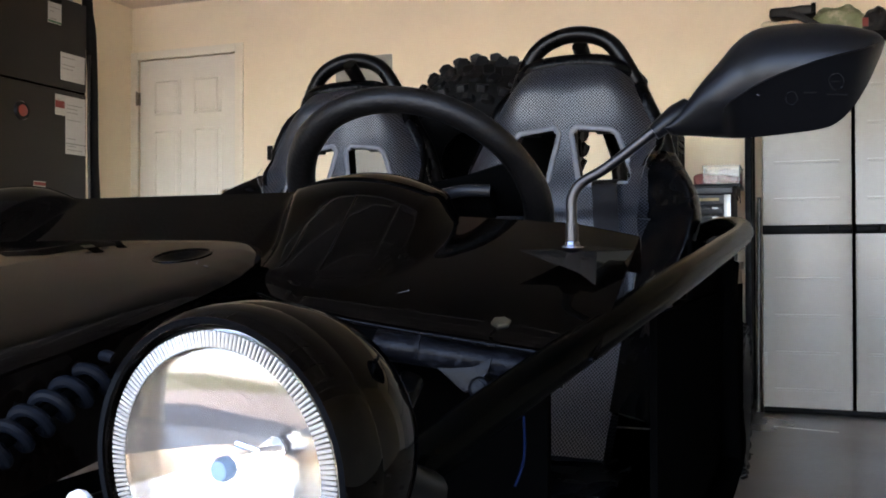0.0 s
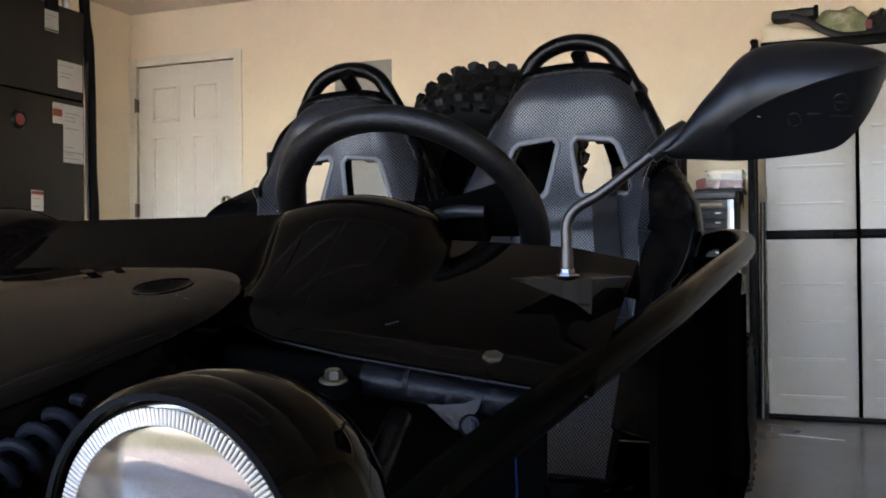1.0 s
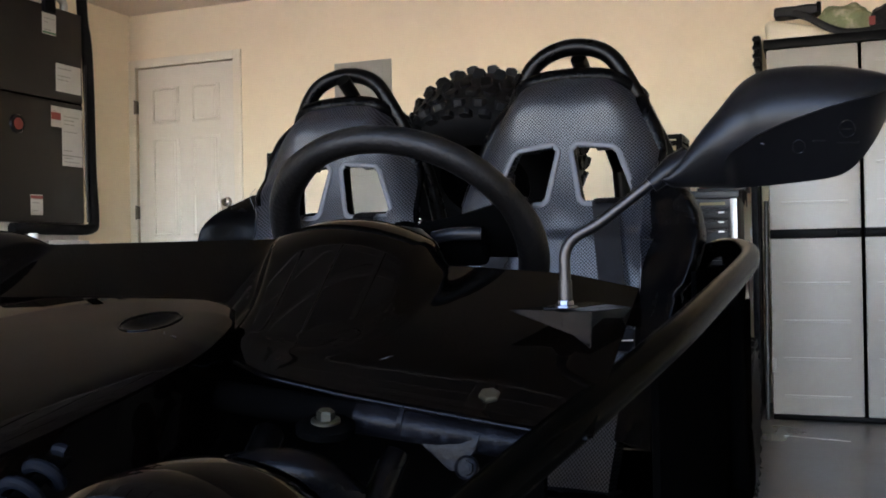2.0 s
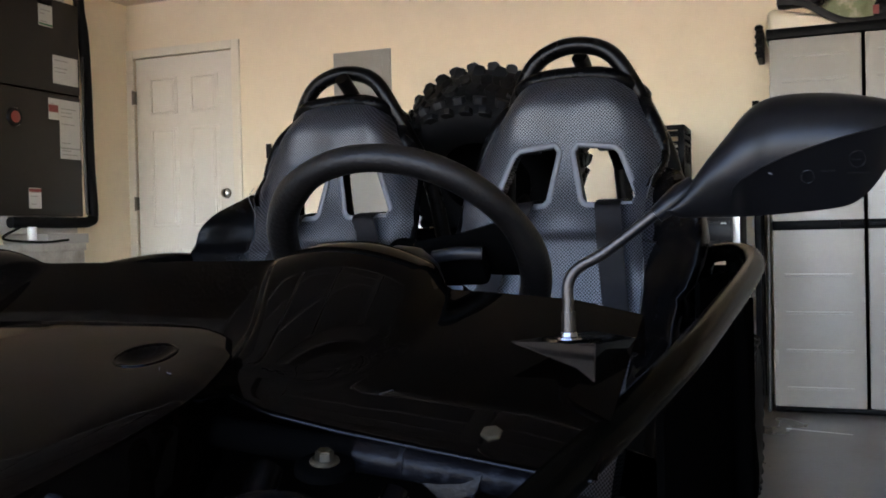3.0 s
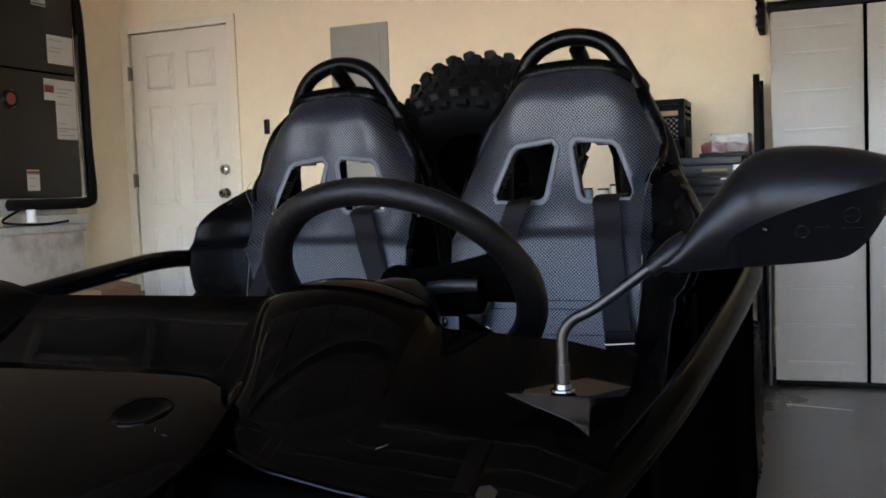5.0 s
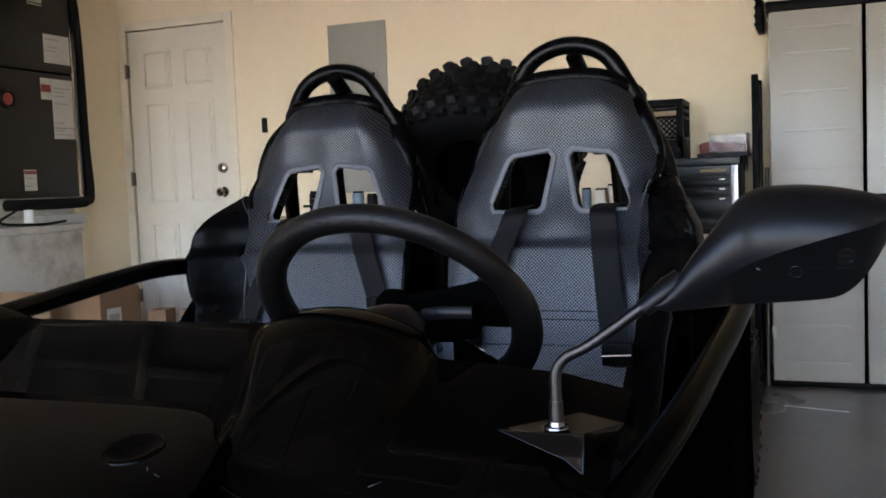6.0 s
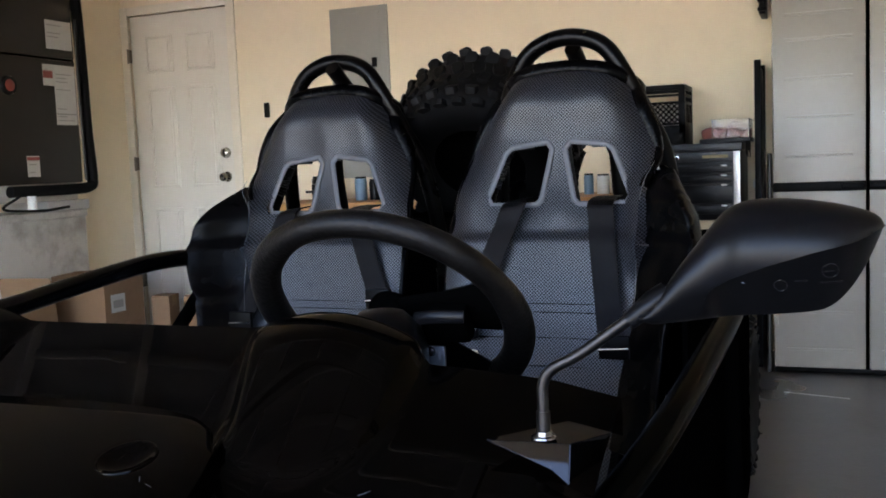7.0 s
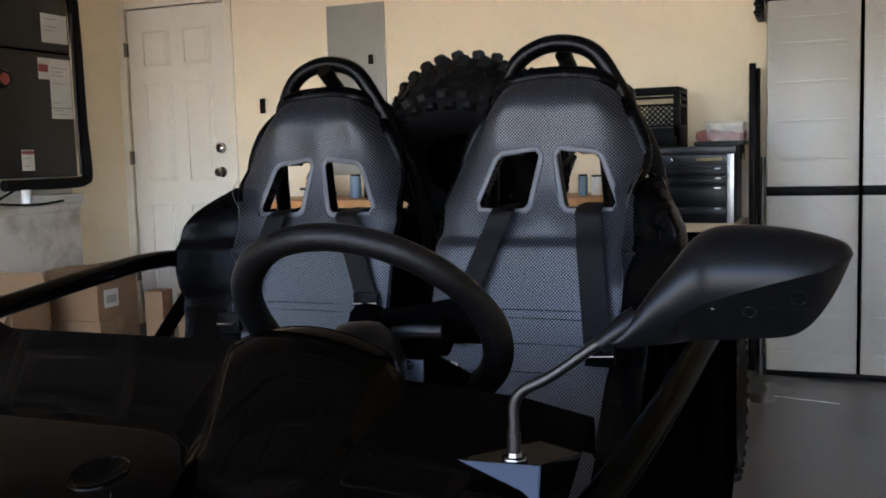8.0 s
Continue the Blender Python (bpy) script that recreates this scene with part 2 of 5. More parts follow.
def sweep(path, radius, sides=12, closed=False, flat=1.0, side=None, bm=None):
    """A tube along the path; radius may be a list; flat squeezes it along the normal to `side`."""
    bm = bm or bmesh.new()
    path = [Vector(p) for p in path]
    n = len(path)
    rings, up = [], Vector(side) if side else None
    last = None
    for i, p in enumerate(path):
        q0 = path[i - 1] if (i or closed) else p
        q1 = path[(i + 1) % n] if (i + 1 < n or closed) else p
        d = (q1 - q0).normalized()
        if up is not None:
            u = (up - d * up.dot(d)).normalized()
        else:
            u = last - d * last.dot(d) if last is not None else d.orthogonal()
            u.normalize()
        last = u
        w = d.cross(u)
        r = radius[i] if isinstance(radius, (list, tuple)) else radius
        rings.append([bm.verts.new(p + (u * math.cos(2 * math.pi * k / sides) + w * math.sin(2 * math.pi * k / sides) * flat) * r) for k in range(sides)])
    for i in range(n if closed else n - 1):
        a, b = rings[i], rings[(i + 1) % n]
        for k in range(sides):
            bm.faces.new((a[k], a[(k + 1) % sides], b[(k + 1) % sides], b[k]))
    if not closed:
        bm.faces.new(rings[0][::-1])
        bm.faces.new(rings[-1])
    return bm


def lathe(profile, sides=48, axis="z", close=False):
    """A solid of revolution from (radius, height) rows."""
    bm = bmesh.new()
    rings = []
    for r, h in profile:
        ring = []
        for k in range(sides):
            a = 2 * math.pi * k / sides
            ring.append(bm.verts.new((r * math.cos(a), r * math.sin(a), h)))
        rings.append(ring)
    rows = list(zip(rings, rings[1:])) + ([(rings[-1], rings[0])] if close else [])
    for a, b in rows:
        for k in range(sides):
            bm.faces.new((a[k], a[(k + 1) % sides], b[(k + 1) % sides], b[k]))
    if not close:
        for ring, flip in ((rings[0], True), (rings[-1], False)):
            if (ring[0].co.xy).length < 1e-4:
                bmesh.ops.remove_doubles(bm, verts=ring, dist=1e-5)
    if axis == "y":
        moved(bm, Matrix.Rotation(radians(90), 4, "X"))
    if axis == "x":
        moved(bm, Matrix.Rotation(radians(90), 4, "Y"))
    return bm


def grid(nu, nv, f, skip=None):
    """A sheet of nu x nv cells from f(u, v) over 0..1; skip(u, v) leaves cells out."""
    bm = bmesh.new()
    vs = [[bm.verts.new(f(i / nu, j / nv)) for j in range(nv + 1)] for i in range(nu + 1)]
    for i in range(nu):
        for j in range(nv):
            if skip and skip((i + 0.5) / nu, (j + 0.5) / nv):
                continue
            bm.faces.new((vs[i][j], vs[i + 1][j], vs[i + 1][j + 1], vs[i][j + 1]))
    loose = [v for v in bm.verts if not v.link_faces]
    bmesh.ops.delete(bm, geom=loose, context="VERTS")
    return bm


def thicken(bm, d):
    bmesh.ops.recalc_face_normals(bm, faces=bm.faces)
    bmesh.ops.solidify(bm, geom=list(bm.faces), thickness=d)
    return bm


def slab(outline, z0, z1, bevel=0.0):
    """A plan outline of (x, y) drawn up from z0 to z1."""
    bm = bmesh.new()
    f = bm.faces.new([bm.verts.new((x, y, z0)) for x, y in outline])
    ext = bmesh.ops.extrude_face_region(bm, geom=[f])
    bmesh.ops.translate(bm, vec=(0, 0, z1 - z0), verts=[v for v in ext["geom"] if isinstance(v, bmesh.types.BMVert)])
    if bevel:
        bmesh.ops.recalc_face_normals(bm, faces=bm.faces)
        bmesh.ops.bevel(bm, geom=list(bm.edges), offset=bevel, segments=2, profile=0.6, affect="EDGES")
    return bm


def table(rows, x):
    """Smooth value from (x, value) rows."""
    rows = sorted(rows)
    if x <= rows[0][0]:
        return rows[0][1]
    for (a, va), (b, vb) in zip(rows, rows[1:]):
        if x <= b:
            return va + (vb - va) * (x - a) / (b - a)
    return rows[-1][1]


def ease(a, b, x):
    t = min(max((x - a) / (b - a), 0), 1)
    return t * t * (3 - 2 * t)


# ---- the garage ----
XL, XR, YF, H = -4.21, 2.05, -6.5, 2.385


def structure(name, bm, material, label):
    return tagged(part(name, bm, material, smooth=0), label, "structure", kind="structure")


structure("ground", box(-300, -600, -0.35, 300, 300, -0.07), M_LAWN, "green lawn round the house")
structure("driveway", box(-9.0, -30, -0.0695, 7.0, YF - 0.151, -0.02), M_DRIVE, "pale concrete driveway outside the open garage door")
floor = structure("floor", box(XL - 0.15, YF - 0.15, -0.049, XR + 0.15, 0.15, 0.0), M_FLOOR, "worn grey concrete garage floor with stains")
DX0, DX1, DH = -4.155, -3.405, 2.03
bm = box(XL - 0.15, 0.0, 0.0, DX0 - 0.015, 0.15, H + 0.15)
box(DX1 + 0.015, 0.0, 0.0, XR + 0.15, 0.15, H + 0.15, bm=bm)
box(DX0 - 0.015, 0.0, DH + 0.015, DX1 + 0.015, 0.15, H + 0.15, bm=bm)
structure("wall_north", bm, M_WALL, "cream painted back wall with faint scuffs")
# Unseen slab added behind the door leaf to stop daylight leaking in.
structure("door_light_block", box(DX0 - 0.1, 0.1505, 0.0, DX1 + 0.1, 0.20, 2.2), M_WALL, "unseen backing slab that keeps daylight from leaking round the entry door")
structure("wall_west", box(XL - 0.15, YF, 0.0, XL, -0.001, H + 0.15), M_WALL, "cream painted side wall of the garage")
structure("wall_east", box(XR, YF, 0.0, XR + 0.15, -0.001, H + 0.15), M_WALL, "cream painted side wall beyond the cabinets")
bm = box(XL - 0.15, YF - 0.15, 0.0, -3.6, YF - 0.001, H + 0.15)
box(1.45, YF - 0.15, 0.0, XR + 0.15, YF - 0.001, H + 0.15, bm=bm)
box(-3.6, YF - 0.15, 2.15, 1.45, YF - 0.001, H + 0.15, bm=bm)
structure("wall_south", bm, M_WALL, "front wall round the open garage doorway")
structure("ceiling", box(XL + 0.001, YF, H, XR - 0.001, -0.001, H + 0.14), M_CEIL, "plain cream garage ceiling")
structure("roof_slab", box(XL - 0.5, YF - 0.6, H + 0.151, XR + 0.5, 8.0, H + 0.4), M_CEIL, "roof over the garage")
bm = box(XL, -0.012, 0.0, DX0 - 0.06, -0.0005, 0.09, 0.003)
structure("baseboard", box(DX1 + 0.06, -0.012, 0.0, XR, -0.0005, 0.09, 0.003, bm=bm), M_TRIM, "low cream baseboard along the back wall")


def entry_door():
    door = thing("door_1", "closed white six-panel door with steel hinges in the cream wall", "door", (DX0, 0, 0), kind="structure")
    w = DX1 - DX0
    leaf = box(0, 0.012, 0.012, w, 0.052, DH, 0.002)
    part("leaf", leaf, M_DOOR, door, smooth=0)
    for cx in (0.115, w / 2 + 0.05):
        pw = w / 2 - 0.165
        for z0, z1 in ((1.66, 1.90), (0.93, 1.57), (0.20, 0.80)):
            bm = bmesh.new()
            # raised field inside a sunk moulding
            for k, (inset, d0, d1) in enumerate(((0.0, 0.0, 0.010), (0.03, 0.0, 0.017))):
                box(cx + inset, 0.012 - d1, z0 + inset, cx + pw - inset, 0.0118, z1 - inset, 0.004, bm=bm)
            ring = [(cx + 0.016, 0.001, z0 + 0.016), (cx + pw - 0.016, 0.001, z0 + 0.016), (cx + pw - 0.016, 0.001, z1 - 0.016), (cx + 0.016, 0.001, z1 - 0.016)]
            sweep(ring, 0.008, 8, closed=True, bm=bm)
            part("panel", bm, M_DOOR, door)
    for z in (0.33, 1.09, 1.78):
        bm = box(-0.012, -0.018, z - 0.042, 0.004, 0.011, z + 0.042, 0.003)
        sweep([(-0.005, -0.019, z - 0.046), (-0.005, -0.019, z + 0.046)], 0.006, bm=bm)
        part("hinge", bm, M_HINGE, door, "dark steel butt hinge")
    for name, z in (("deadbolt", 1.135), ("door_knob", 0.985)):
        prof = [(0.0, 0.034), (0.020, 0.033), (0.027, 0.028), (0.029, 0.010), (0.033, 0.006), (0.033, 0.0)]
        if name == "door_knob":
            prof = [(0.0, 0.068), (0.018, 0.066), (0.027, 0.056), (0.028, 0.044), (0.018, 0.034), (0.012, 0.026), (0.014, 0.012), (0.032, 0.008), (0.032, 0.0)]
        k = part(name, lathe(prof, 24, "y"), M_NICKEL, door, "polished nickel " + name.replace("_", " "))
        k.location = (w - 0.07, 0.012, z)
    case = thing("door_frame", "cream door casing round the white door", "door frame", (DX0, 0, 0), kind="structure")
    part("jamb", box(-0.058, -0.016, 0, -0.0, -0.0006, DH + 0.058, 0.004), M_TRIM, case)
    part("jamb", box(w, -0.016, 0, w + 0.058, -0.0006, DH + 0.058, 0.004), M_TRIM, case)
    part("head", box(0.0005, -0.015, DH + 0.003, w - 0.0005, -0.0006, DH + 0.058, 0.004), M_TRIM, case)


entry_door()


def electric_panel():
    p = thing("electrical_panel", "grey steel breaker panel cover flush on the cream wall", "electrical panel", (-2.69, 0, 0))
    part("cover", box(0, -0.012, 0.95, 0.372, -0.0006, 1.935, 0.003), M_STEELGREY, p)
    part("panel_door", box(0.05, -0.017, 1.25, 0.322, -0.0125, 1.90, 0.003), M_STEELGREY, p)
    part("latch", box(0.268, -0.024, 1.585, 0.300, -0.0175, 1.64, 0.003), M_CHEST, p, "small dark latch")


electric_panel()
sw = thing("wall_sensor", "small dark plastic door bell button on the wall", "switch", (-3.15, 0, 1.38))
part("case", box(-0.016, -0.02, -0.045, 0.016, -0.0006, 0.045, 0.005), M_CHEST, sw)


def air_handler():
    a = thing("air_handler", "dark bronze air handler cabinet with paper labels on a platform", "air handler", (-3.9, -0.785, 0))
    y0 = -0.66
    part("upper_cabinet", box(-0.305, y0, 1.675, 0, 0, 2.18, 0.006), M_AH, a)
    part("lower_cabinet", box(-0.305, y0, 0.99, 0, 0, 1.662, 0.006), M_AH, a)
    part("seam", box(-0.303, y0 + 0.004, 1.6625, -0.004, -0.004, 1.6745), M_DARK, a)
    for n, y, z, w, h, m in (("label", -0.205, 1.72, 0.19, 0.155, M_LABEL), ("label", -0.165, 1.31, 0.155, 0.325, M_LABEL),
                             ("label", -0.245, 1.52, 0.078, 0.115, M_LABEL), ("label", -0.30, 2.02, 0.10, 0.115, M_LABEL),
                             ("label", -0.40, 1.03, 0.085, 0.11, M_LABEL)):
        lb = part(n, box(0.0005, y, z, 0.0025, y + w, z + h), m, a, "white printed paper label", smooth=0)
        rows = int(h / 0.022)
        for k in range(1, rows):
            if random.random() < 0.75:
                ww = w * random.uniform(0.3, 0.8)
                part("print_bar", box(0.0026, y + 0.012, z + k * 0.021, 0.0032, y + 0.012 + ww, z + k * 0.021 + 0.005), M_INK, lb, smooth=0)
    part("warning_stripe", box(0.0026, -0.245, 1.56, 0.0034, -0.175, 1.60), M_RED, a, "red warning stripe", smooth=0)
    part("warning_stripe", box(0.0026, -0.165, 1.365, 0.0034, -0.012, 1.372), M_INK, a, "dark printed line", smooth=0)
    part("warning_stripe", box(0.0026, -0.40, 1.118, 0.0034, -0.315, 1.135), M_RED, a, "red warning stripe", smooth=0)
    part("green_stripe", box(0.0026, -0.298, 2.024, 0.0034, -0.202, 2.034), M_GREENINK, a, "green printed stripe", smooth=0)
    lg = part("badge", lathe([(0.0, 0.012), (0.045, 0.011), (0.052, 0.0)], 32, "x"), M_CHEST, a, "round dark badge with red centre")
    lg.location = (0.0006, -0.485, 1.505)
    lr = part("badge_face", lathe([(0.0, 0.003), (0.026, 0.0022), (0.031, 0.0)], 32, "x"), M_RED, lg)
    lr.location = (0.0115, 0, 0)
    bm = box(0.0005, -0.305, 2.135, 0.03, -0.225, 2.33, 0.008)
    part("drain_cap", bm, M_FOAM, a, "black taped fitting")
    pipe = thing("refrigerant_line", "black foam-insulated pipe bent along the air handler", "pipe", (-3.9, -0.785, 0))
    part("insulation", sweep(spline([(-0.03, 0.035, 2.30), (-0.02, 0.035, 2.15), (-0.02, 0.06, 2.02), (-0.02, 0.075, 1.7), (-0.02, 0.082, 1.3), (-0.01, 0.088, 1.02), (0.0, 0.05, 0.965), (0.02, -0.10, 0.955), (0.03, -0.35, 0.955), (0.02, -0.55, 0.955)], 6), 0.030, 14), M_FOAM, pipe)
    part("copper_line", sweep(spline([(0.0, 0.022, 1.9), (0.0, 0.02, 1.4), (0.0, 0.03, 1.0)], 6), 0.008, 8), M_STEEL, pipe)
    wire = thing("flexible_conduit", "pale flexible conduit rising from the air handler", "pipe", (-3.9, -0.785, 0))
    part("conduit", sweep(spline([(-0.06, -0.08, 2.17), (-0.05, -0.09, 2.24), (-0.07, -0.16, 2.29), (-0.15, -0.2, 2.38)], 6), 0.022, 12), M_ALU, wire)


air_handler()


def platform():
    p = thing("platform", "painted drywall platform under the air handler with a stained top", "platform", (0, 0, 0))
    part("base", box(XL + 0.001, -3.2, 0.0, -3.895, -0.79, 0.80, 0.004), M_DRYWALL, p)
    part("ledge", box(XL + 0.001, -3.2, 0.8005, -3.87, -0.80, 0.84, 0.006), M_DRYWALL, p)
    part("pad", box(XL + 0.03, -1.10, 0.8405, -3.86, -0.79, 0.895, 0.008), M_LABEL, p, "off-white foam pad")
    part("plinth", box(XL + 0.03, -1.43, 0.8955, -3.93, -0.80, 0.989, 0.006), M_DRYWALL, p)
    v = part("pvc_pipe", sweep([(-3.84, -1.23, 0.86), (-3.84, -1.23, 0.93)], 0.024, 18), M_WHITEPL, p, "white pipe stub")
    part("drain_hose", sweep(spline([(-3.85, -1.30, 0.93), (-3.84, -1.42, 0.87), (-3.85, -1.15, 0.85), (-3.86, -0.95, 0.86)], 8), 0.007, 8), M_FOAM, p)


platform()


def carton(x, y, z, w, d, h, turn, material, label, flaps=(), tag=False):
    """A cardboard carton standing at x, y, z; flaps: (side x, side y, degrees out from upright)."""
    c = thing("cardboard_box", label, "cardboard box", (x, y, z), "cartons by the platform")
    c.rotation_euler = (0, 0, radians(turn))
    if flaps:
        bm = bmesh.new()
        t = 0.006
        box(-w / 2, -d / 2, 0, w / 2, d / 2, t, bm=bm)
        box(-w / 2, -d / 2, t, -w / 2 + t, d / 2, h, bm=bm)
        box(w / 2 - t, -d / 2, t, w / 2, d / 2, h, bm=bm)
        box(-w / 2 + t, -d / 2, t, w / 2 - t, -d / 2 + t, h, bm=bm)
        box(-w / 2 + t, d / 2 - t, t, w / 2 - t, d / 2, h, bm=bm)
        part("carton", bm, material, c, smooth=0)
        for sx, sy, ang in flaps:
            ln = w if sx == 0 else d
            b2 = box(-ln / 2, -0.003, 0, ln / 2, 0.003, min(w, d) * 0.48, 0.001)
            m = Matrix.Translation((sx * w / 2, sy * d / 2, h)) @ Matrix.Rotation(math.atan2(sx, -sy), 4, "Z") @ Matrix.Rotation(radians(ang), 4, "X")
            part("flap", moved(b2, m), material, c, smooth=0)
    else:
        part("carton", box(-w / 2, -d / 2, 0, w / 2, d / 2, h, 0.004), material, c)
        part("tape", box(-w / 2 - 0.0006, -0.025, h - 0.06, w / 2 + 0.0006, 0.025, h + 0.0008), M_CARD2, c, smooth=0)
    if tag:
        lb = part("label", box(w / 2 + 0.0005, -0.105, h * 0.25, w / 2 + 0.002, 0.0, h * 0.62), M_LABEL, c, "white shipping label", smooth=0)
        part("print_bar", box(w / 2 + 0.0022, -0.09, h * 0.34, w / 2 + 0.003, -0.015, h * 0.50), M_INK, lb, smooth=0)
    return c


# ---- back wall: bench, tool chest, crate, cabinets ----
def workbench():
    b = thing("workbench", "long workbench with an orange-brown wooden top against the wall", "workbench", (0, 0, 0))
    part("worktop", box(-2.95, -0.62, 0.79, -0.76, -0.02, 0.83, 0.004), M_WOOD, b)
    for x in (-2.90, -1.85, -0.86):
        for y in (-0.58, -0.10):
            part("leg", box(x, y, 0, x + 0.07, y + 0.05, 0.789, 0.004), M_DARK, b)
    part("shelf", box(-2.90, -0.56, 0.28, -0.80, -0.06, 0.30), M_DARK, b)
    part("apron", box(-2.93, -0.60, 0.70, -0.78, -0.58, 0.789), M_DARK, b)


workbench()


def bench_jar(x, y, r, h, material, label):
    j = thing("jar", label, "jar", (x, y, 0.83), "jars on the bench")
    part("jar_body", lathe([(0.0, 0.0), (r * 0.95, 0.0), (r, 0.01), (r, h * 0.86), (r * 0.9, h * 0.92), (0, h * 0.92)], 24), material, j)
    part("lid", lathe([(0.0, h), (r * 0.86, h), (r * 0.9, h * 0.985), (r * 0.9, h * 0.921), (0, h * 0.921)], 24), M_CHEST, j)


bench_jar(-2.37, -0.34, 0.033, 0.13, M_BLUE, "blue plastic tub on the workbench")
bench_jar(-2.29, -0.33, 0.030, 0.115, M_CHEST, "black spray can on the workbench")
bench_jar(-2.20, -0.28, 0.022, 0.12, M_WHITEPL, "white bottle on the workbench")
bench_jar(-2.66, -0.25, 0.06, 0.14, M_CHEST, "dark tin on the workbench")
bench_jar(-1.10, -0.32, 0.024, 0.105, M_BLUE, "blue bottle on the workbench")
bench_jar(-0.985, -0.25, 0.022, 0.12, M_WHITEPL, "white bottle on the workbench")
bench_jar(-1.03, -0.30, 0.032, 0.10, M_WHITEPL, "short white tub on the workbench")
bench_jar(-2.00, -0.35, 0.050, 0.14, M_WHITEPL, "white bucket on the workbench")
vise = thing("bench_vise", "dark cast bench vise on the workbench", "vise", (-2.52, -0.45, 0.8305))
part("vise_base", box(-0.06, -0.06, 0, 0.06, 0.06, 0.04, 0.008), M_CHEST, vise)
part("jaw", box(-0.05, -0.09, 0.0405, 0.05, 0.05, 0.10, 0.01), M_CHEST, vise)
part("screw_handle", sweep([(-0.07, -0.11, 0.06), (0.07, -0.11, 0.06)], 0.007, 8), M_STEEL, vise)


def tool_chest():
    c = thing("tool_chest", "black steel tool chest with drawers on a plywood stand", "tool chest", (0, 0, 0))
    x0, x1, y0, y1, z0, z1 = -0.74, -0.355, -0.47, -0.05, 0.70, 1.050
    part("case", box(x0, y0, z0, x1, y1, z1 - 0.03, 0.004), M_CHEST, c)
    part("lid", box(x0 - 0.008, y0 - 0.012, z1 - 0.029, x1 + 0.008, y1, z1 + 0.008, 0.006), M_LIDGREY, c, "grey satin steel lid")
    part("frame_strip", box(x1 - 0.032, y0 - 0.006, z0, x1 - 0.002, y0 - 0.0005, z1 - 0.031, 0.002), M_ALU, c, "bright metal corner strip")
    part("frame_strip", box(x0 + 0.002, y0 - 0.006, z0, x0 + 0.032, y0 - 0.0005, z1 - 0.031, 0.002), M_ALU, c, "bright metal corner strip")
    part("top_rail", box(x0 + 0.033, y0 - 0.007, z1 - 0.075, x1 - 0.033, y0 - 0.0005, z1 - 0.032, 0.002), M_LIDGREY, c)
    part("badge", box(x1 - 0.17, y0 - 0.010, z1 - 0.060, x1 - 0.055, y0 - 0.0075, z1 - 0.047), M_YELLOW, c, "plain gold maker's plate", smooth=0)
    lk = part("lock", lathe([(0, 0.008), (0.009, 0.007), (0.011, 0)], 16, "y"), M_CHROME, c)
    lk.location = (x0 + 0.10, y0 - 0.0072, z1 - 0.055)
    z = z1 - 0.085
    for hgt in (0.045, 0.045, 0.095, 0.05):
        d = part("drawer", box(x0 + 0.036, y0 - 0.012, z - hgt, x1 - 0.036, y0 - 0.0005, z - 0.006, 0.003), M_CHEST, c)
        part("drawer_pull", box(x0 + 0.045, y0 - 0.020, z - 0.012, x1 - 0.045, y0 - 0.0125, z - 0.008, 0.0015), M_SHEET, d)
        part("pull_tip", box(x1 - 0.085, y0 - 0.0215, z - 0.014, x1 - 0.06, y0 - 0.0205, z - 0.007), M_ALU, d)
        z -= hgt
    s = thing("stand", "pale plywood stand below the tool chest", "stand", (0, 0, 0))
    part("top", box(x0 - 0.012, y0 - 0.02, 0.66, x1 + 0.03, y1, 0.699, 0.003), M_PALEWOOD, s)
    for x in (x0, x1 - 0.03):
        for y in (y0, y1 - 0.05):
            part("leg", box(x, y, 0, x + 0.05, y + 0.05, 0.6595, 0.003), M_PALEWOOD, s)
    part("back_board", box(x0 + 0.05, y1 - 0.03, 0.1, x1 - 0.03, y1 - 0.01, 0.6595), M_DARK, s)


tool_chest()


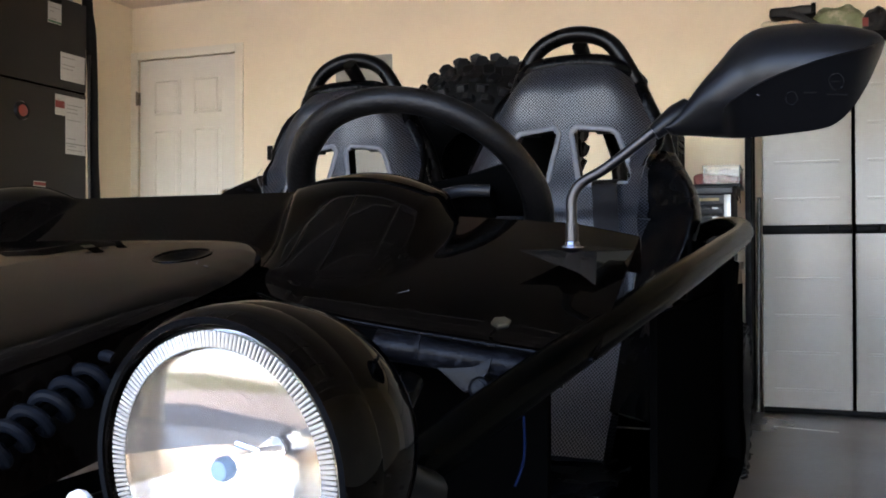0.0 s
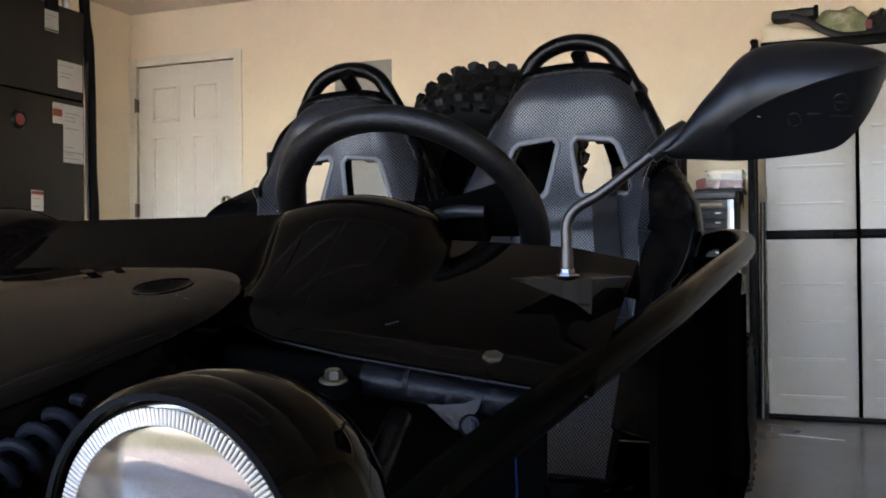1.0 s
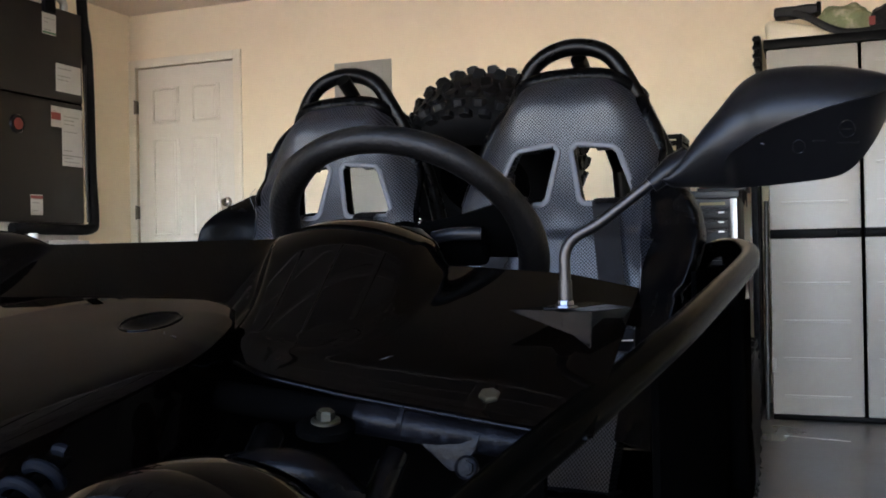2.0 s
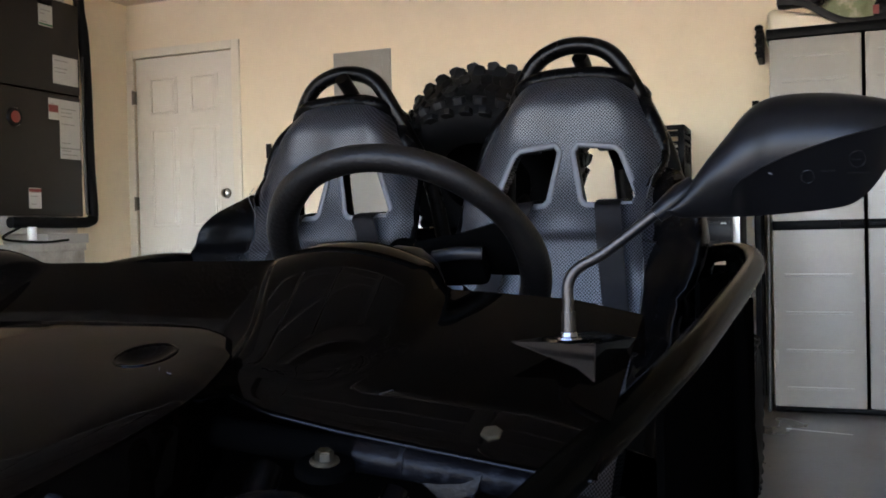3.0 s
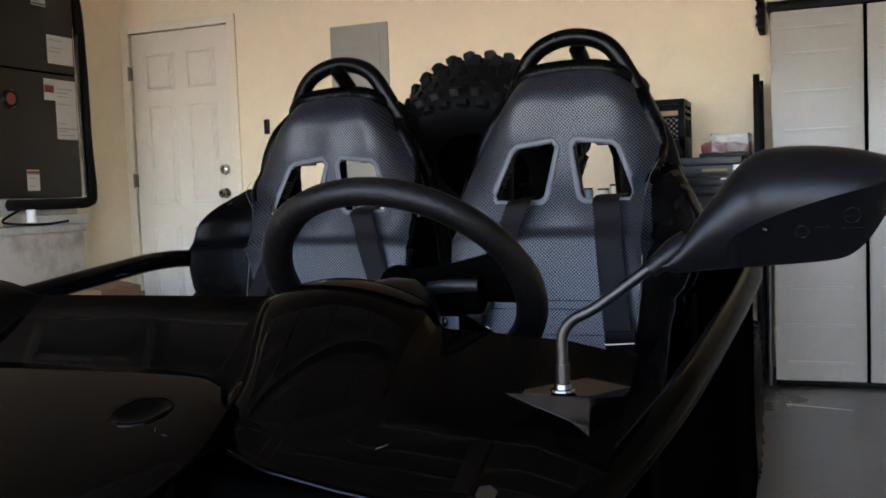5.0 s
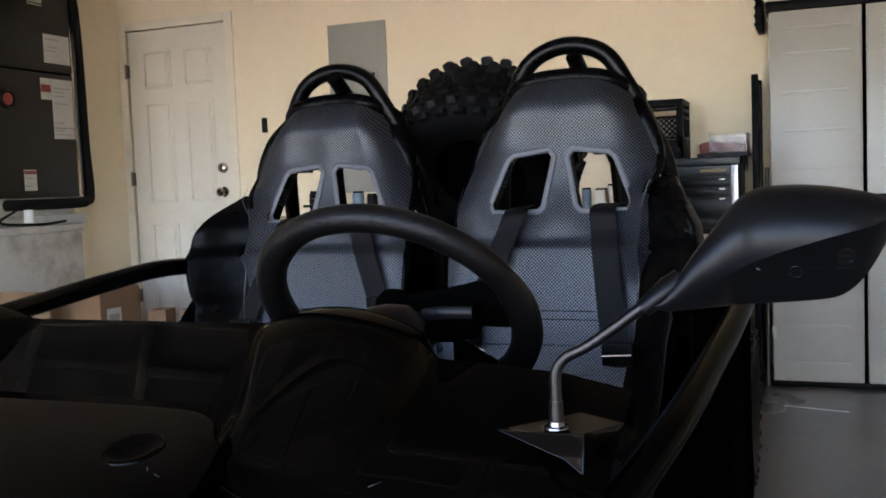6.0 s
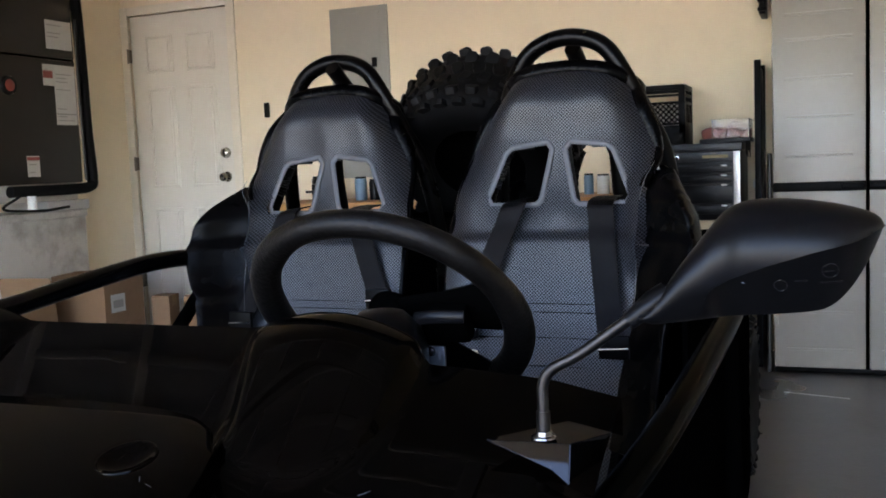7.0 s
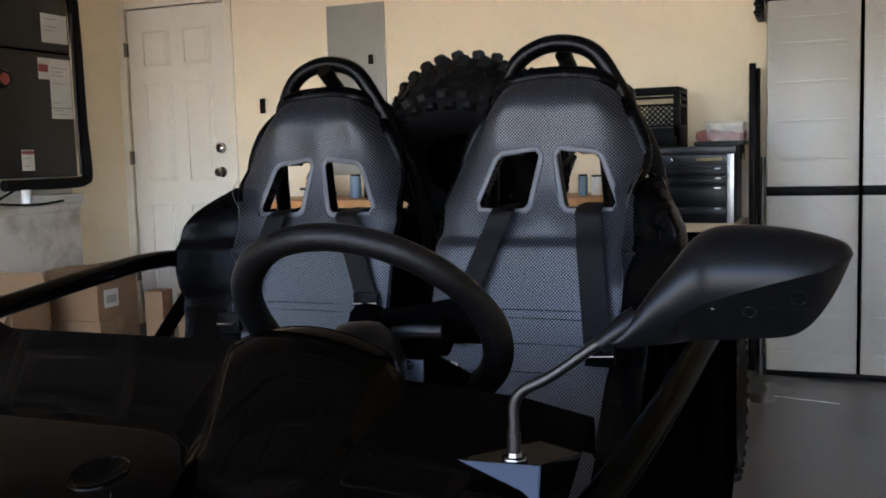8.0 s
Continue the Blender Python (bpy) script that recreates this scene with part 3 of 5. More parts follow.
def milk_crate():
    c = thing("milk_crate", "black plastic milk crate with lattice sides on the tool chest", "crate", (-0.765, -0.26, 1.059))
    w, d, h = 0.155, 0.14, 0.285
    for z0, z1 in ((0.0, 0.092), (h - 0.024, h)):
        bm = box(-w, -d, z0, w, -d + 0.014, z1, 0.003)
        box(-w, d - 0.014, z0, w, d, z1, 0.003, bm=bm)
        box(-w, -d, z0, -w + 0.014, d, z1, 0.003, bm=bm)
        box(w - 0.014, -d, z0, w, d, z1, 0.003, bm=bm)
        part("rim", bm, M_BLACKPL, c)
    for sx in (-1, 1):
        for sy in (-1, 1):
            part("corner_post", box(sx * w, sy * d, 0.05, sx * (w - 0.03), sy * (d - 0.03), h - 0.02, 0.003), M_BLACKPL, c)
    for face in range(3):
        ln = w if face == 0 else d
        for k in range(-16, 30):
            for s in (-1, 1):
                x0, x1 = -ln + k * 0.026, -ln + k * 0.026 + s * 0.09
                z0, z1 = 0.105, 0.195
                lo, hi = min(x0, x1), max(x0, x1)
                if hi <= -ln + 0.01 or lo >= ln - 0.01:
                    continue
                f0, f1 = (max(lo, -ln + 0.005) - lo) / (hi - lo), (min(hi, ln - 0.005) - lo) / (hi - lo)
                if s < 0:
                    p0, p1 = (lo + (hi - lo) * f0, z1 - (z1 - z0) * f0), (lo + (hi - lo) * f1, z1 - (z1 - z0) * f1)
                else:
                    p0, p1 = (lo + (hi - lo) * f0, z0 + (z1 - z0) * f0), (lo + (hi - lo) * f1, z0 + (z1 - z0) * f1)
                if face == 0:
                    q0, q1 = (p0[0], -d + 0.007, p0[1]), (p1[0], -d + 0.007, p1[1])
                else:
                    x = (-w + 0.007) if face == 1 else (w - 0.007)
                    q0, q1 = (x, p0[0], p0[1]), (x, p1[0], p1[1])
                part("lattice_bar", sweep([q0, q1], 0.0038, 5), M_BLACKPL, c)
        for z in (0.100, 0.200, 0.235):
            if face == 0:
                part("cross_rail", box(-w, -d, z - 0.006, w, -d + 0.012, z + 0.006, 0.002), M_BLACKPL, c)
            else:
                x = -w if face == 1 else w - 0.012
                part("cross_rail", box(x, -d, z - 0.006, x + 0.012, d, z + 0.006, 0.002), M_BLACKPL, c)
    part("crate_floor", box(-w + 0.01, -d + 0.01, 0.0, w - 0.01, d - 0.01, 0.008), M_BLACKPL, c)
    k = thing("paper_roll", "pale paper rolls and clutter inside the crate", "clutter", (-0.765, -0.24, 1.068))
    bm = bmesh.new()
    for i in range(5):
        a = Vector((random.uniform(-0.10, 0.10), random.uniform(-0.06, 0.08), 0.0))
        sweep([a, a + Vector((random.uniform(-0.02, 0.02), 0.0, random.uniform(0.16, 0.24)))], 0.022, 10, bm=bm)
    part("roll", bm, M_LABEL, k)


milk_crate()


def clear_bin():
    b = thing("storage_bin", "clear plastic bin with red and white cloths on the tool chest", "bin", (-0.42, -0.24, 1.059))
    part("tray", box(-0.13, -0.12, 0.0, 0.10, 0.14, 0.02, 0.004), M_CHEST, b)
    for x, y, z, w, d, h, m in ((-0.12, -0.11, 0.0205, 0.12, 0.16, 0.045, M_REDCLOTH), (0.0, -0.10, 0.0205, 0.10, 0.14, 0.04, M_REDCLOTH), (0.0, -0.08, 0.064, 0.085, 0.13, 0.03, M_CLEARBIN)):
        bm = box(x, y, z, x + w, y + d, z + h, 0.012)
        bmesh.ops.subdivide_edges(bm, edges=list(bm.edges), cuts=3, use_grid_fill=True)
        for v in bm.verts:
            v.co += noise.noise_vector(v.co * 21) * 0.022
            v.co.z = max(v.co.z, 0.0205)
        part("cloth", bm, m, b)
    bm = box(-0.072, -0.13, 0.0206, 0.096, -0.127, 0.105)
    box(-0.072, 0.137, 0.0206, 0.096, 0.14, 0.105, bm=bm)
    box(-0.072, -0.127, 0.0206, -0.069, 0.137, 0.105, bm=bm)
    box(0.093, -0.127, 0.0206, 0.096, 0.137, 0.105, bm=bm)
    sweep([(-0.074, -0.132, 0.106), (0.098, -0.132, 0.106), (0.098, 0.142, 0.106), (-0.074, 0.142, 0.106)], 0.003, 6, closed=True, bm=bm)
    part("bin_wall", bm, M_HAZE, b, "hazy clear plastic wall", smooth=0).visible_shadow = False


clear_bin()
rag = thing("black_rag", "black rag draped over the edge of the tool chest lid", "rag", (-0.352, -0.34, 1.059))
bm = grid(10, 24, lambda u, v: (-0.16 + 0.18 * min(v * 1.25, 1) + 0.006 * math.sin(u * 9), -0.10 + 0.22 * u, 0.002 + 0.004 * math.sin(u * 7 + v * 9) ** 2 - 0.075 * max(v * 1.25 - 1, 0) / 0.25 * (0.7 + 0.3 * math.sin(u * 8))))
part("cloth", thicken(bm, 0.003), M_SHEET, rag, smooth=60)


def rib(x0, x1, z):
    """Embossed ridge: a flat, slightly proud strip with soft edges."""
    bm = bmesh.new()
    ends = []
    for x, k in ((x0, 0.4), (x0 + 0.012, 1.0), (x1 - 0.012, 1.0), (x1, 0.4)):
        ends.append([bm.verts.new((x, y, z + dz)) for y, dz in ((-0.0135, 0.013), (-0.0142 - 0.005 * k, 0.0115), (-0.0142 - 0.005 * k, 0.0015), (-0.0135, 0.0))])
    for a, b in zip(ends, ends[1:]):
        for k in range(3):
            bm.faces.new((a[k], a[k + 1], b[k + 1], b[k]))
    bm.faces.new(ends[0])
    bm.faces.new(ends[-1][::-1])
    return bm


def cabinet(x, label):
    """Tall two-door plastic cabinet, 0.78 wide, with embossed shelf lines on its doors."""
    c = thing("storage_cabinet", label, "cabinet", (x, -0.49, 0), "tall cabinets along the wall")
    w, d, h = 0.785, 0.44, 1.69
    part("body", box(0, 0.012, 0.025, w, d, h, 0.006), M_CAB, c)
    part("plinth", box(0.002, -0.002, 0.0, w - 0.002, d - 0.01, 0.024, 0.003), M_BLACKPL, c)
    part("top", box(-0.012, -0.025, h + 0.0005, w + 0.012, d, h + 0.045, 0.006), M_BLACKPL, c, "black moulded cabinet top")
    for k in (0, 1):
        x0, x1 = (0.004, w / 2 - 0.008) if k == 0 else (w / 2 + 0.008, w - 0.004)
        dr = part("cabinet_door", box(x0, -0.014, 0.028, x1, 0.0115, h - 0.002, 0.006), M_CAB, c)
        for z in (0.105, 0.275, 0.445, 0.615, 0.98, 1.15, 1.32, 1.49, 1.60):
            part("shelf_rib", rib(x0 + 0.05, x1 - 0.05, z), M_CAB, dr)
        part("band", box(x0 - 0.004, -0.028, 0.825, x1 + 0.004, -0.0145, 0.868, 0.006), M_BLACKPL, dr, "black plastic handle band")
        hx = x1 - 0.10 if k == 0 else x0
        part("handle", box(hx, -0.042, 0.832, hx + 0.10, -0.0285, 0.861, 0.006), M_BLACKPL, dr, "black moulded handle")
        for zc in (0.25, 0.846, 1.45):
            part("hinge", box(x0 - 0.004 if k == 0 else x1 - 0.016, -0.018, zc - 0.03, x0 + 0.016 if k == 0 else x1 + 0.004, -0.0142, zc + 0.03, 0.003), M_CAB, dr)
    part("centre_strip", box(w / 2 - 0.0075, -0.006, 0.028, w / 2 + 0.0075, 0.0115, h - 0.004), M_DARK, c)


cabinet(-0.215, "tall light grey plastic cabinet with black band and embossed shelf lines")
cabinet(0.595, "second tall light grey plastic cabinet beside the first")

sheet = thing("leaning_panel", "dark framed panel leaning between tool chest and cabinet", "panel", (-0.262, -0.30, 0))
part("panel_face", box(-0.025, -0.10, 0.0, -0.012, 0.22, 1.40, 0.002), M_SHEET, sheet)
for y in (-0.12, 0.20):
    part("panel_edge", box(-0.034, y, 0.0, -0.004, y + 0.024, 1.43, 0.004), M_BLACKPL, sheet)
post = thing("metal_pole", "thin grey metal pole leaning on the cabinet side", "pole", (0, 0, 0))
part("shaft", sweep([(-0.236, -0.50, 0.0), (-0.229, -0.47, 1.0)], 0.010, 10), M_STEEL, post)
clip = thing("clamp", "small pale clamp hanging beside the tool chest", "clamp", (-0.296, -0.36, 0.86))
part("jaw", box(-0.012, -0.012, -0.02, 0.012, 0.012, 0.02, 0.005), M_WHITEPL, clip)
part("arm", box(-0.006, -0.006, 0.0205, 0.006, 0.09, 0.03, 0.003), M_WHITEPL, clip)


def crumpled(rx, ry, rz, rough, seed, floor_at=-0.8):
    """A soft lumpy body, flat underneath, resting at height zero."""
    bm = bmesh.new()
    bmesh.ops.create_icosphere(bm, subdivisions=4, radius=1.0)
    for v in bm.verts:
        p = v.co.copy()
        q = Vector((p.x * rx, p.y * ry, max(p.z, floor_at) * rz))
        q += noise.noise_vector(p * 1.7 + Vector((seed, 0, 0))) * rough + noise.noise_vector(p * 5 + Vector((0, seed, 0))) * rough * 0.35
        v.co = q
    low = min(v.co.z for v in bm.verts)
    for v in bm.verts:
        v.co.z -= low
    return bm


def cabinet_top_things():
    z = 1.7356
    j = thing("plastic_jug", "large cream plastic jug lying on the cabinet", "jug", (-0.075, -0.30, z))
    bm = box(-0.150, -0.075, 0.0, 0.150, 0.075, 0.122, 0.045, 5)
    for v in bm.verts:
        k = ease(0.0, 0.15, v.co.x)
        v.co.z *= 1 - 0.55 * k
        v.co.x += 0.004 * math.sin(v.co.z * 40)
    part("jug_body", bm, M_JUG, j, smooth=60)
    part("cap", lathe([(0.0, 0.03), (0.026, 0.03), (0.028, 0.0), (0.0, 0.0)], 18, "x"), M_BLACKPL, j).location = (0.1505, 0.0, 0.030)
    t = thing("black_case", "slim black padded sleeve lying across the jug", "case", (-0.08, -0.34, z + 0.124))
    bm = box(-0.10, -0.05, 0.0, 0.095, 0.05, 0.048, 0.016, 4)
    bmesh.ops.subdivide_edges(bm, edges=[e for e in bm.edges if e.calc_length() > 0.03], cuts=3, use_grid_fill=True)
    for v in bm.verts:
        v.co += noise.noise_vector(v.co * 18) * 0.006
        v.co.z = max(v.co.z, 0.0)
    sl = part("sleeve", bm, M_SHEET, t, smooth=60)
    part("strap", sweep(spline([(-0.02, -0.060, 0.010), (0.045, -0.075, -0.018), (0.12, -0.085, -0.070), (0.19, -0.08, -0.100), (0.27, -0.07, -0.106), (0.36, -0.06, -0.090), (0.40, -0.05, -0.03)], 8), 0.017, 10, flat=0.45, side=(0, 0, 1)), M_SHEET, t, "black webbing strap hanging in a bow")
    part("buckle", box(0.083, -0.058, 0.008, 0.105, 0.045, 0.056, 0.008), M_BLACKPL, sl)
    b = thing("camouflage_bag", "crumpled camouflage fabric bag on the cabinet", "bag", (0.125, -0.30, z))
    part("fabric", crumpled(0.125, 0.085, 0.085, 0.022, 3.0), M_CAMO, b, smooth=80)
    k = thing("black_bag", "small slumped black nylon bag beside the camouflage bag", "bag", (0.285, -0.32, z))
    part("nylon", crumpled(0.060, 0.070, 0.075, 0.018, 8.0), M_SHEET, k, smooth=80)
    part("label_tab", box(-0.062, -0.088, 0.045, -0.036, -0.078, 0.085, 0.003), M_RED, k, "red woven tab")


cabinet_top_things()
hang = thing("hanging_tool", "dark plastic bracket hung on the wall beside the cabinet", "bracket", (-0.27, -0.02, 1.66))
part("bracket_body", box(-0.015, -0.20, 0.0, 0.015, 0.015, 0.16, 0.006), M_BLACKPL, hang)
for k in range(4):
    part("tooth", box(-0.02, -0.215, 0.012 + k * 0.04, 0.02, -0.201, 0.03 + k * 0.04, 0.004), M_BLACKPL, hang)

# White strip laid on the floor in place of a bright reflected highlight.
mark = thing("floor_glint", "thin white strip standing for a bright reflection on the concrete floor", "floor mark", (-0.03, -0.914, 0.0005), kind="structure")
part("glint_strip", box(-0.13, -0.004, 0, 0.13, 0.003, 0.0015), M_WHITEPL, mark, smooth=0).rotation_euler = (0, 0, radians(-13.5))

carton(-3.55, -1.11, 0.0, 0.33, 0.31, 0.255, 2, M_CARD, "brown cardboard carton standing on the floor, lower of a stack")
carton(-3.555, -1.11, 0.256, 0.34, 0.30, 0.25, 0, M_CARD, "taped cardboard carton with white label on a stack", flaps=((0, 1, -86), (-1, 0, -89), (0, -1, -87.5), (1, 0, -80)), tag=True)
carton(-3.66, -1.60, 0.0, 0.30, 0.28, 0.40, 8, M_CARD2, "opened cardboard carton with its back flap standing up", flaps=((0, 1, -12), (0, -1, 150), (1, 0, 177), (-1, 0, 60)))
carton(-3.23, -0.98, 0.0, 0.10, 0.12, 0.385, 12, M_CARD, "narrow folded brown carton standing upright")
carton(-3.12, -0.88, 0.0, 0.10, 0.10, 0.37, 30, M_CARD, "small brown carton behind the others")


def overhead_door():
    """The sectional garage door, rolled up level under the ceiling, unseen; its length shapes the reflections."""
    d = thing("garage_door", "ribbed sectional garage door rolled up under the ceiling", "garage door", (0, 0, 0))
    for k in range(5):
        y0 = -6.38 + k * 0.56
        part("door_section", box(-3.55, y0, 2.20, 1.40, y0 + 0.53, 2.235, 0.004), M_SECTION, d)
        for y in (y0 + 0.002, y0 + 0.488):
            part("edge_rail", box(-3.54, y, 2.175, 1.39, y + 0.04, 2.1995, 0.004), M_SECTION, d)
        for y in (y0 + 0.17, y0 + 0.33):
            part("pressed_rib", box(-3.50, y, 2.188, 1.35, y + 0.035, 2.1995, 0.005), M_SECTION, d)
        # Closely spaced bars added only to band the cowl's reflections.
        for x in (-3.40, -2.95, -2.50, -2.05, -1.60, -1.15, -0.70, -0.25, 0.20, 0.65, 1.10):
            part("banding_stile", box(x, y0 + 0.05, 2.150, x + 0.05, y0 + 0.48, 2.1995, 0.003), M_SECTION, d)
        if k:
            part("seam_seal", box(-3.54, y0 - 0.028, 2.205, 1.39, y0 - 0.002, 2.23), M_DARK, d)
    for x in (-3.60, 1.42):
        part("track", box(x, -6.40, 2.20, x + 0.03, -3.5, 2.23, 0.003), M_ALU, d)
        part("hanger", box(x, -4.1, 2.2305, x + 0.03, -4.07, H - 0.0005), M_ALU, d)


overhead_door()

cable = thing("floor_cable", "dark electric cable lying loosely on the concrete floor", "cable", (0, 0, 0.008))
part("cable_run", sweep(spline([(-2.9, -2.2, 0), (-2.55, -2.45, 0), (-2.35, -2.75, 0), (-2.55, -3.0, 0), (-2.3, -3.15, 0), (-2.15, -2.85, 0), (-2.0, -3.1, 0)], 8), 0.008, 8), M_FOAM, cable)


# ---- the buggy ----
XC, XV = -0.89, -0.91
kart = thing("off_road_buggy", "gloss black two-seat off-road buggy parked on the garage floor", "buggy", (0, 0, 0))


def span(x):
    """Distance from the body's middle line."""
    return abs(x - XC) + 0.02


def fender_z(u, y):
    """Height of the panel beside the nose, rising to the dash."""
    zf = table([(0.0, 0.684), (0.26, 0.684), (0.285, 0.690), (0.30, 0.678), (0.35, 0.662), (0.44, 0.646), (0.50, 0.638), (0.64, 0.621), (0.70, 0.614)], u)
    zr = table([(0.0, 0.806), (0.215, 0.806), (0.26, 0.79), (0.36, 0.772), (0.50, 0.765), (0.62, 0.755), (0.70, 0.738)], u)
    yf = cowl_front(u)
    v = min(max((y - yf) / (-3.99 - yf), 0), 1)
    return zf + (zr - zf) * (v if u < 0.25 else v ** 0.85)


def cowl_front(u):
    return table([(0.0, -4.175), (0.26, -4.178), (0.30, -4.235), (0.36, -4.247), (0.50, -4.246), (0.64, -4.250), (0.70, -4.245)], u)


RIM_U = 0.085


def cowl_z(x, y):
    """The fender with an instrument hump: a slanted front face under a rounded top."""
    u = span(x)
    z = fender_z(u, y)
    face = 0.706 + 0.80 * (y + 4.192) - 1.8 * (u - 0.33) ** 2
    top = 0.830 - 2.2 * (u - 0.325) ** 2
    h = 0.040
    t = max(h - abs(face - top), 0) / h
    hump = min(face, top) - t * t * h * 0.25
    # flat oval face with a crisp rim, falling away to the fender
    e = math.hypot(max(u - 0.36, 0) / RIM_U, min(y + 4.105, 0) / 0.098) - 1
    hump -= 0.10 * max(e, 0) + 0.03 * min(max(e, 0), 0.25)
    left = 0.21 + 0.08 * min(max((-3.99 - y) / 0.195, 0), 1)
    k = ease(left - 0.012, left + 0.016, u)
    d = hump - z
    return z + 0.5 * (d + math.hypot(d, 0.005)) * k


def cowl(uu, vv):
    x = XC + 0.68 * (2 * uu - 1)
    yf = cowl_front(span(x))
    y = yf + (-3.99 - yf) * vv
    return (x, y, cowl_z(x, y))


body = part("cowl_panel", thicken(grid(280, 90, cowl), 0.005), M_PAINT, kart, "gloss black moulded cowl with twin humps", smooth=60)


def cowl_lip(uu, vv):
    x = XC + 0.68 * (2 * uu - 1)
    z = cowl_z(x, -3.99)
    return (x, -3.99 + 0.010 * math.sin(vv * 1.5), z - 0.05 * (1 - math.cos(vv * 1.5)))


part("cowl_lip", thicken(grid(280, 3, cowl_lip), 0.0015), M_PAINT, kart, smooth=60)


# Thin round bead added along the front lip to draw its highlight line.
edge = [(XC + u - 0.02, cowl_front(u) - 0.001, cowl_z(XC + u - 0.02, cowl_front(u)) - 0.004) for u in [0.31 + 0.385 * k / 40 for k in range(41)]]
part("cowl_glint_bead", sweep(edge, 0.0020, 8), M_TUBE, kart, "thin bead added along the cowl edge to catch a highlight")


def hood_half(y):
    """Half width of the nose cover along its length."""
    return table([(0.0, 0.06), (0.002, 0.13), (0.006, 0.185), (0.016, 0.222), (0.045, 0.258), (0.085, 0.284), (0.13, 0.300), (0.17, 0.310), (0.20, 0.312), (0.24, 0.306), (0.28, 0.294), (0.33, 0.274), (0.37, 0.252), (0.41, 0.222), (0.48, 0.160), (0.56, 0.05)], HOOD - y)


def hood_top(x, y):
    d = max(-4.175 - y, 0)
    return 0.737 - 0.18 * d - 0.35 * d * d + 0.05 * d ** 3 - 0.04 * (x - XC) ** 2


HOOD = -4.140


def hood(uu, vv):
    y = HOOD - 0.56 * vv ** 2.0
    x = XC + hood_half(y) * (2 * uu - 1)
    e = abs(2 * uu - 1)
    z = hood_top(x, y) - 0.010 * e ** 16
    cx, cy = x - CAP[0], y - CAP[1]
    r = math.hypot(cx, cy)
    return (x, y, z - 0.010 * max(1 - (r / 0.032) ** 2, 0))


CAP = (-0.686, -4.266)
part("nose_cover", thicken(grid(120, 110, hood), 0.004), M_PAINT, kart, "gloss black nose cover with a round recess", smooth=60)


def hood_skirt(uu, vv):
    if uu < 0.5:
        t = 1 - 2 * uu
        y = HOOD - 0.56 * t ** 2.0
        x = XC - hood_half(y)
    else:
        t = 2 * uu - 1
        y = HOOD - 0.56 * t ** 2.0
        x = XC + hood_half(y)
    s = 1 - 0.05 * vv
    return (XC + (x - XC) * s, y - 0.004 * vv, hood_top(x, y) - 0.013 - 0.115 * vv)


part("nose_skirt", thicken(grid(120, 4, hood_skirt), 0.004), M_PAINT, kart, smooth=60)
bm = sweep([Vector((CAP[0] + 0.0325 * math.cos(a), CAP[1] + 0.0325 * math.sin(a), hood_top(CAP[0] + 0.0325 * math.cos(a), CAP[1] + 0.0325 * math.sin(a)) - 0.0005)) for a in [k * math.pi / 18 for k in range(36)]], 0.0016, 6, closed=True)
part("cap_rim", bm, M_PAINT, kart, "raised rim of the round cap")


for a, b in (((-0.446, -4.1986, 0.6727), (-0.4351, -4.1899, 0.6760)), ((-0.6288, -4.3066, hood_top(-0.6288, -4.3066)), (-0.6201, -4.3097, hood_top(-0.6201, -4.3097))), ((-0.645, -4.296, hood_top(-0.645, -4.296)), (-0.640, -4.303, hood_top(-0.640, -4.303)))):
    part("scratch", sweep([a, b], 0.00035, 5), M_TRIMGREY, kart, "pale scratch in the paint")


def bolt(name, at, parent, tilt=(0, 0, 0), r=0.0085, material=None, tall=1.0):
    """Flanged hexagon bolt on a washer."""
    prof = [(0.0, 0.0), (r * 1.55, 0.0), (r * 1.55, 0.002), (r * 1.25, 0.0035)]
    bm = lathe(prof, 24)
    b2 = bmesh.new()
    bmesh.ops.create_cone(b2, cap_ends=True, segments=6, radius1=r, radius2=r * 0.97, depth=0.009)
    bmesh.ops.translate(b2, vec=(0, 0, 0.0075), verts=b2.verts)
    bmesh.ops.bevel(b2, geom=[e for e in b2.edges if all(v.co.z > 0.01 for v in e.verts)], offset=0.0015, segments=2, affect="EDGES")
    join(bm, b2)
    ob = part(name, bm, material or M_GALV, parent, "zinc-plated hexagon bolt")
    ob.location, ob.rotation_euler = at, [radians(a) for a in tilt]
    ob.scale = (1, 1, tall)
    return ob


bolt("bolt", (-0.317, -4.222, 0.640), kart, (24, 8, 0), 0.0112, None, 0.6)
bolt("bolt", (-0.463, -4.288, 0.622), kart, (10, 6, 0), 0.0092)
pad = part("rubber_pad", lathe([(0.0, 0.004), (0.025, 0.004), (0.029, 0.0015), (0.029, -0.005), (0.026, -0.007), (0.0, -0.007)], 32), M_DARK, kart, "round black rubber mounting pad")
pad.location, pad.rotation_euler = (-0.463, -4.288, 0.6175), (radians(10), radians(6), 0)

# front frame below the panel
# The left run of the same tube is blackened to stand for shade.
part("cross_tube", sweep([(-0.60, -4.268, 0.640), (-0.45, -4.246, 0.620)], 0.0165, 16), M_DARK, kart)
part("cross_tube", sweep([(-0.45, -4.246, 0.620), (-0.25, -4.216, 0.593)], 0.0165, 16), M_SCUFF, kart, "scuffed dark frame tube")
part("tube_clamp", sweep([(-0.406, -4.2395, 0.6165), (-0.401, -4.2385, 0.6157)], 0.0185, 16), M_SCUFF, kart)
bm = slab([(0, 0), (0.070, 0.004), (0.064, 0.018), (0.048, 0.034), (0.036, 0.036)], 0, 0.006, 0.001)
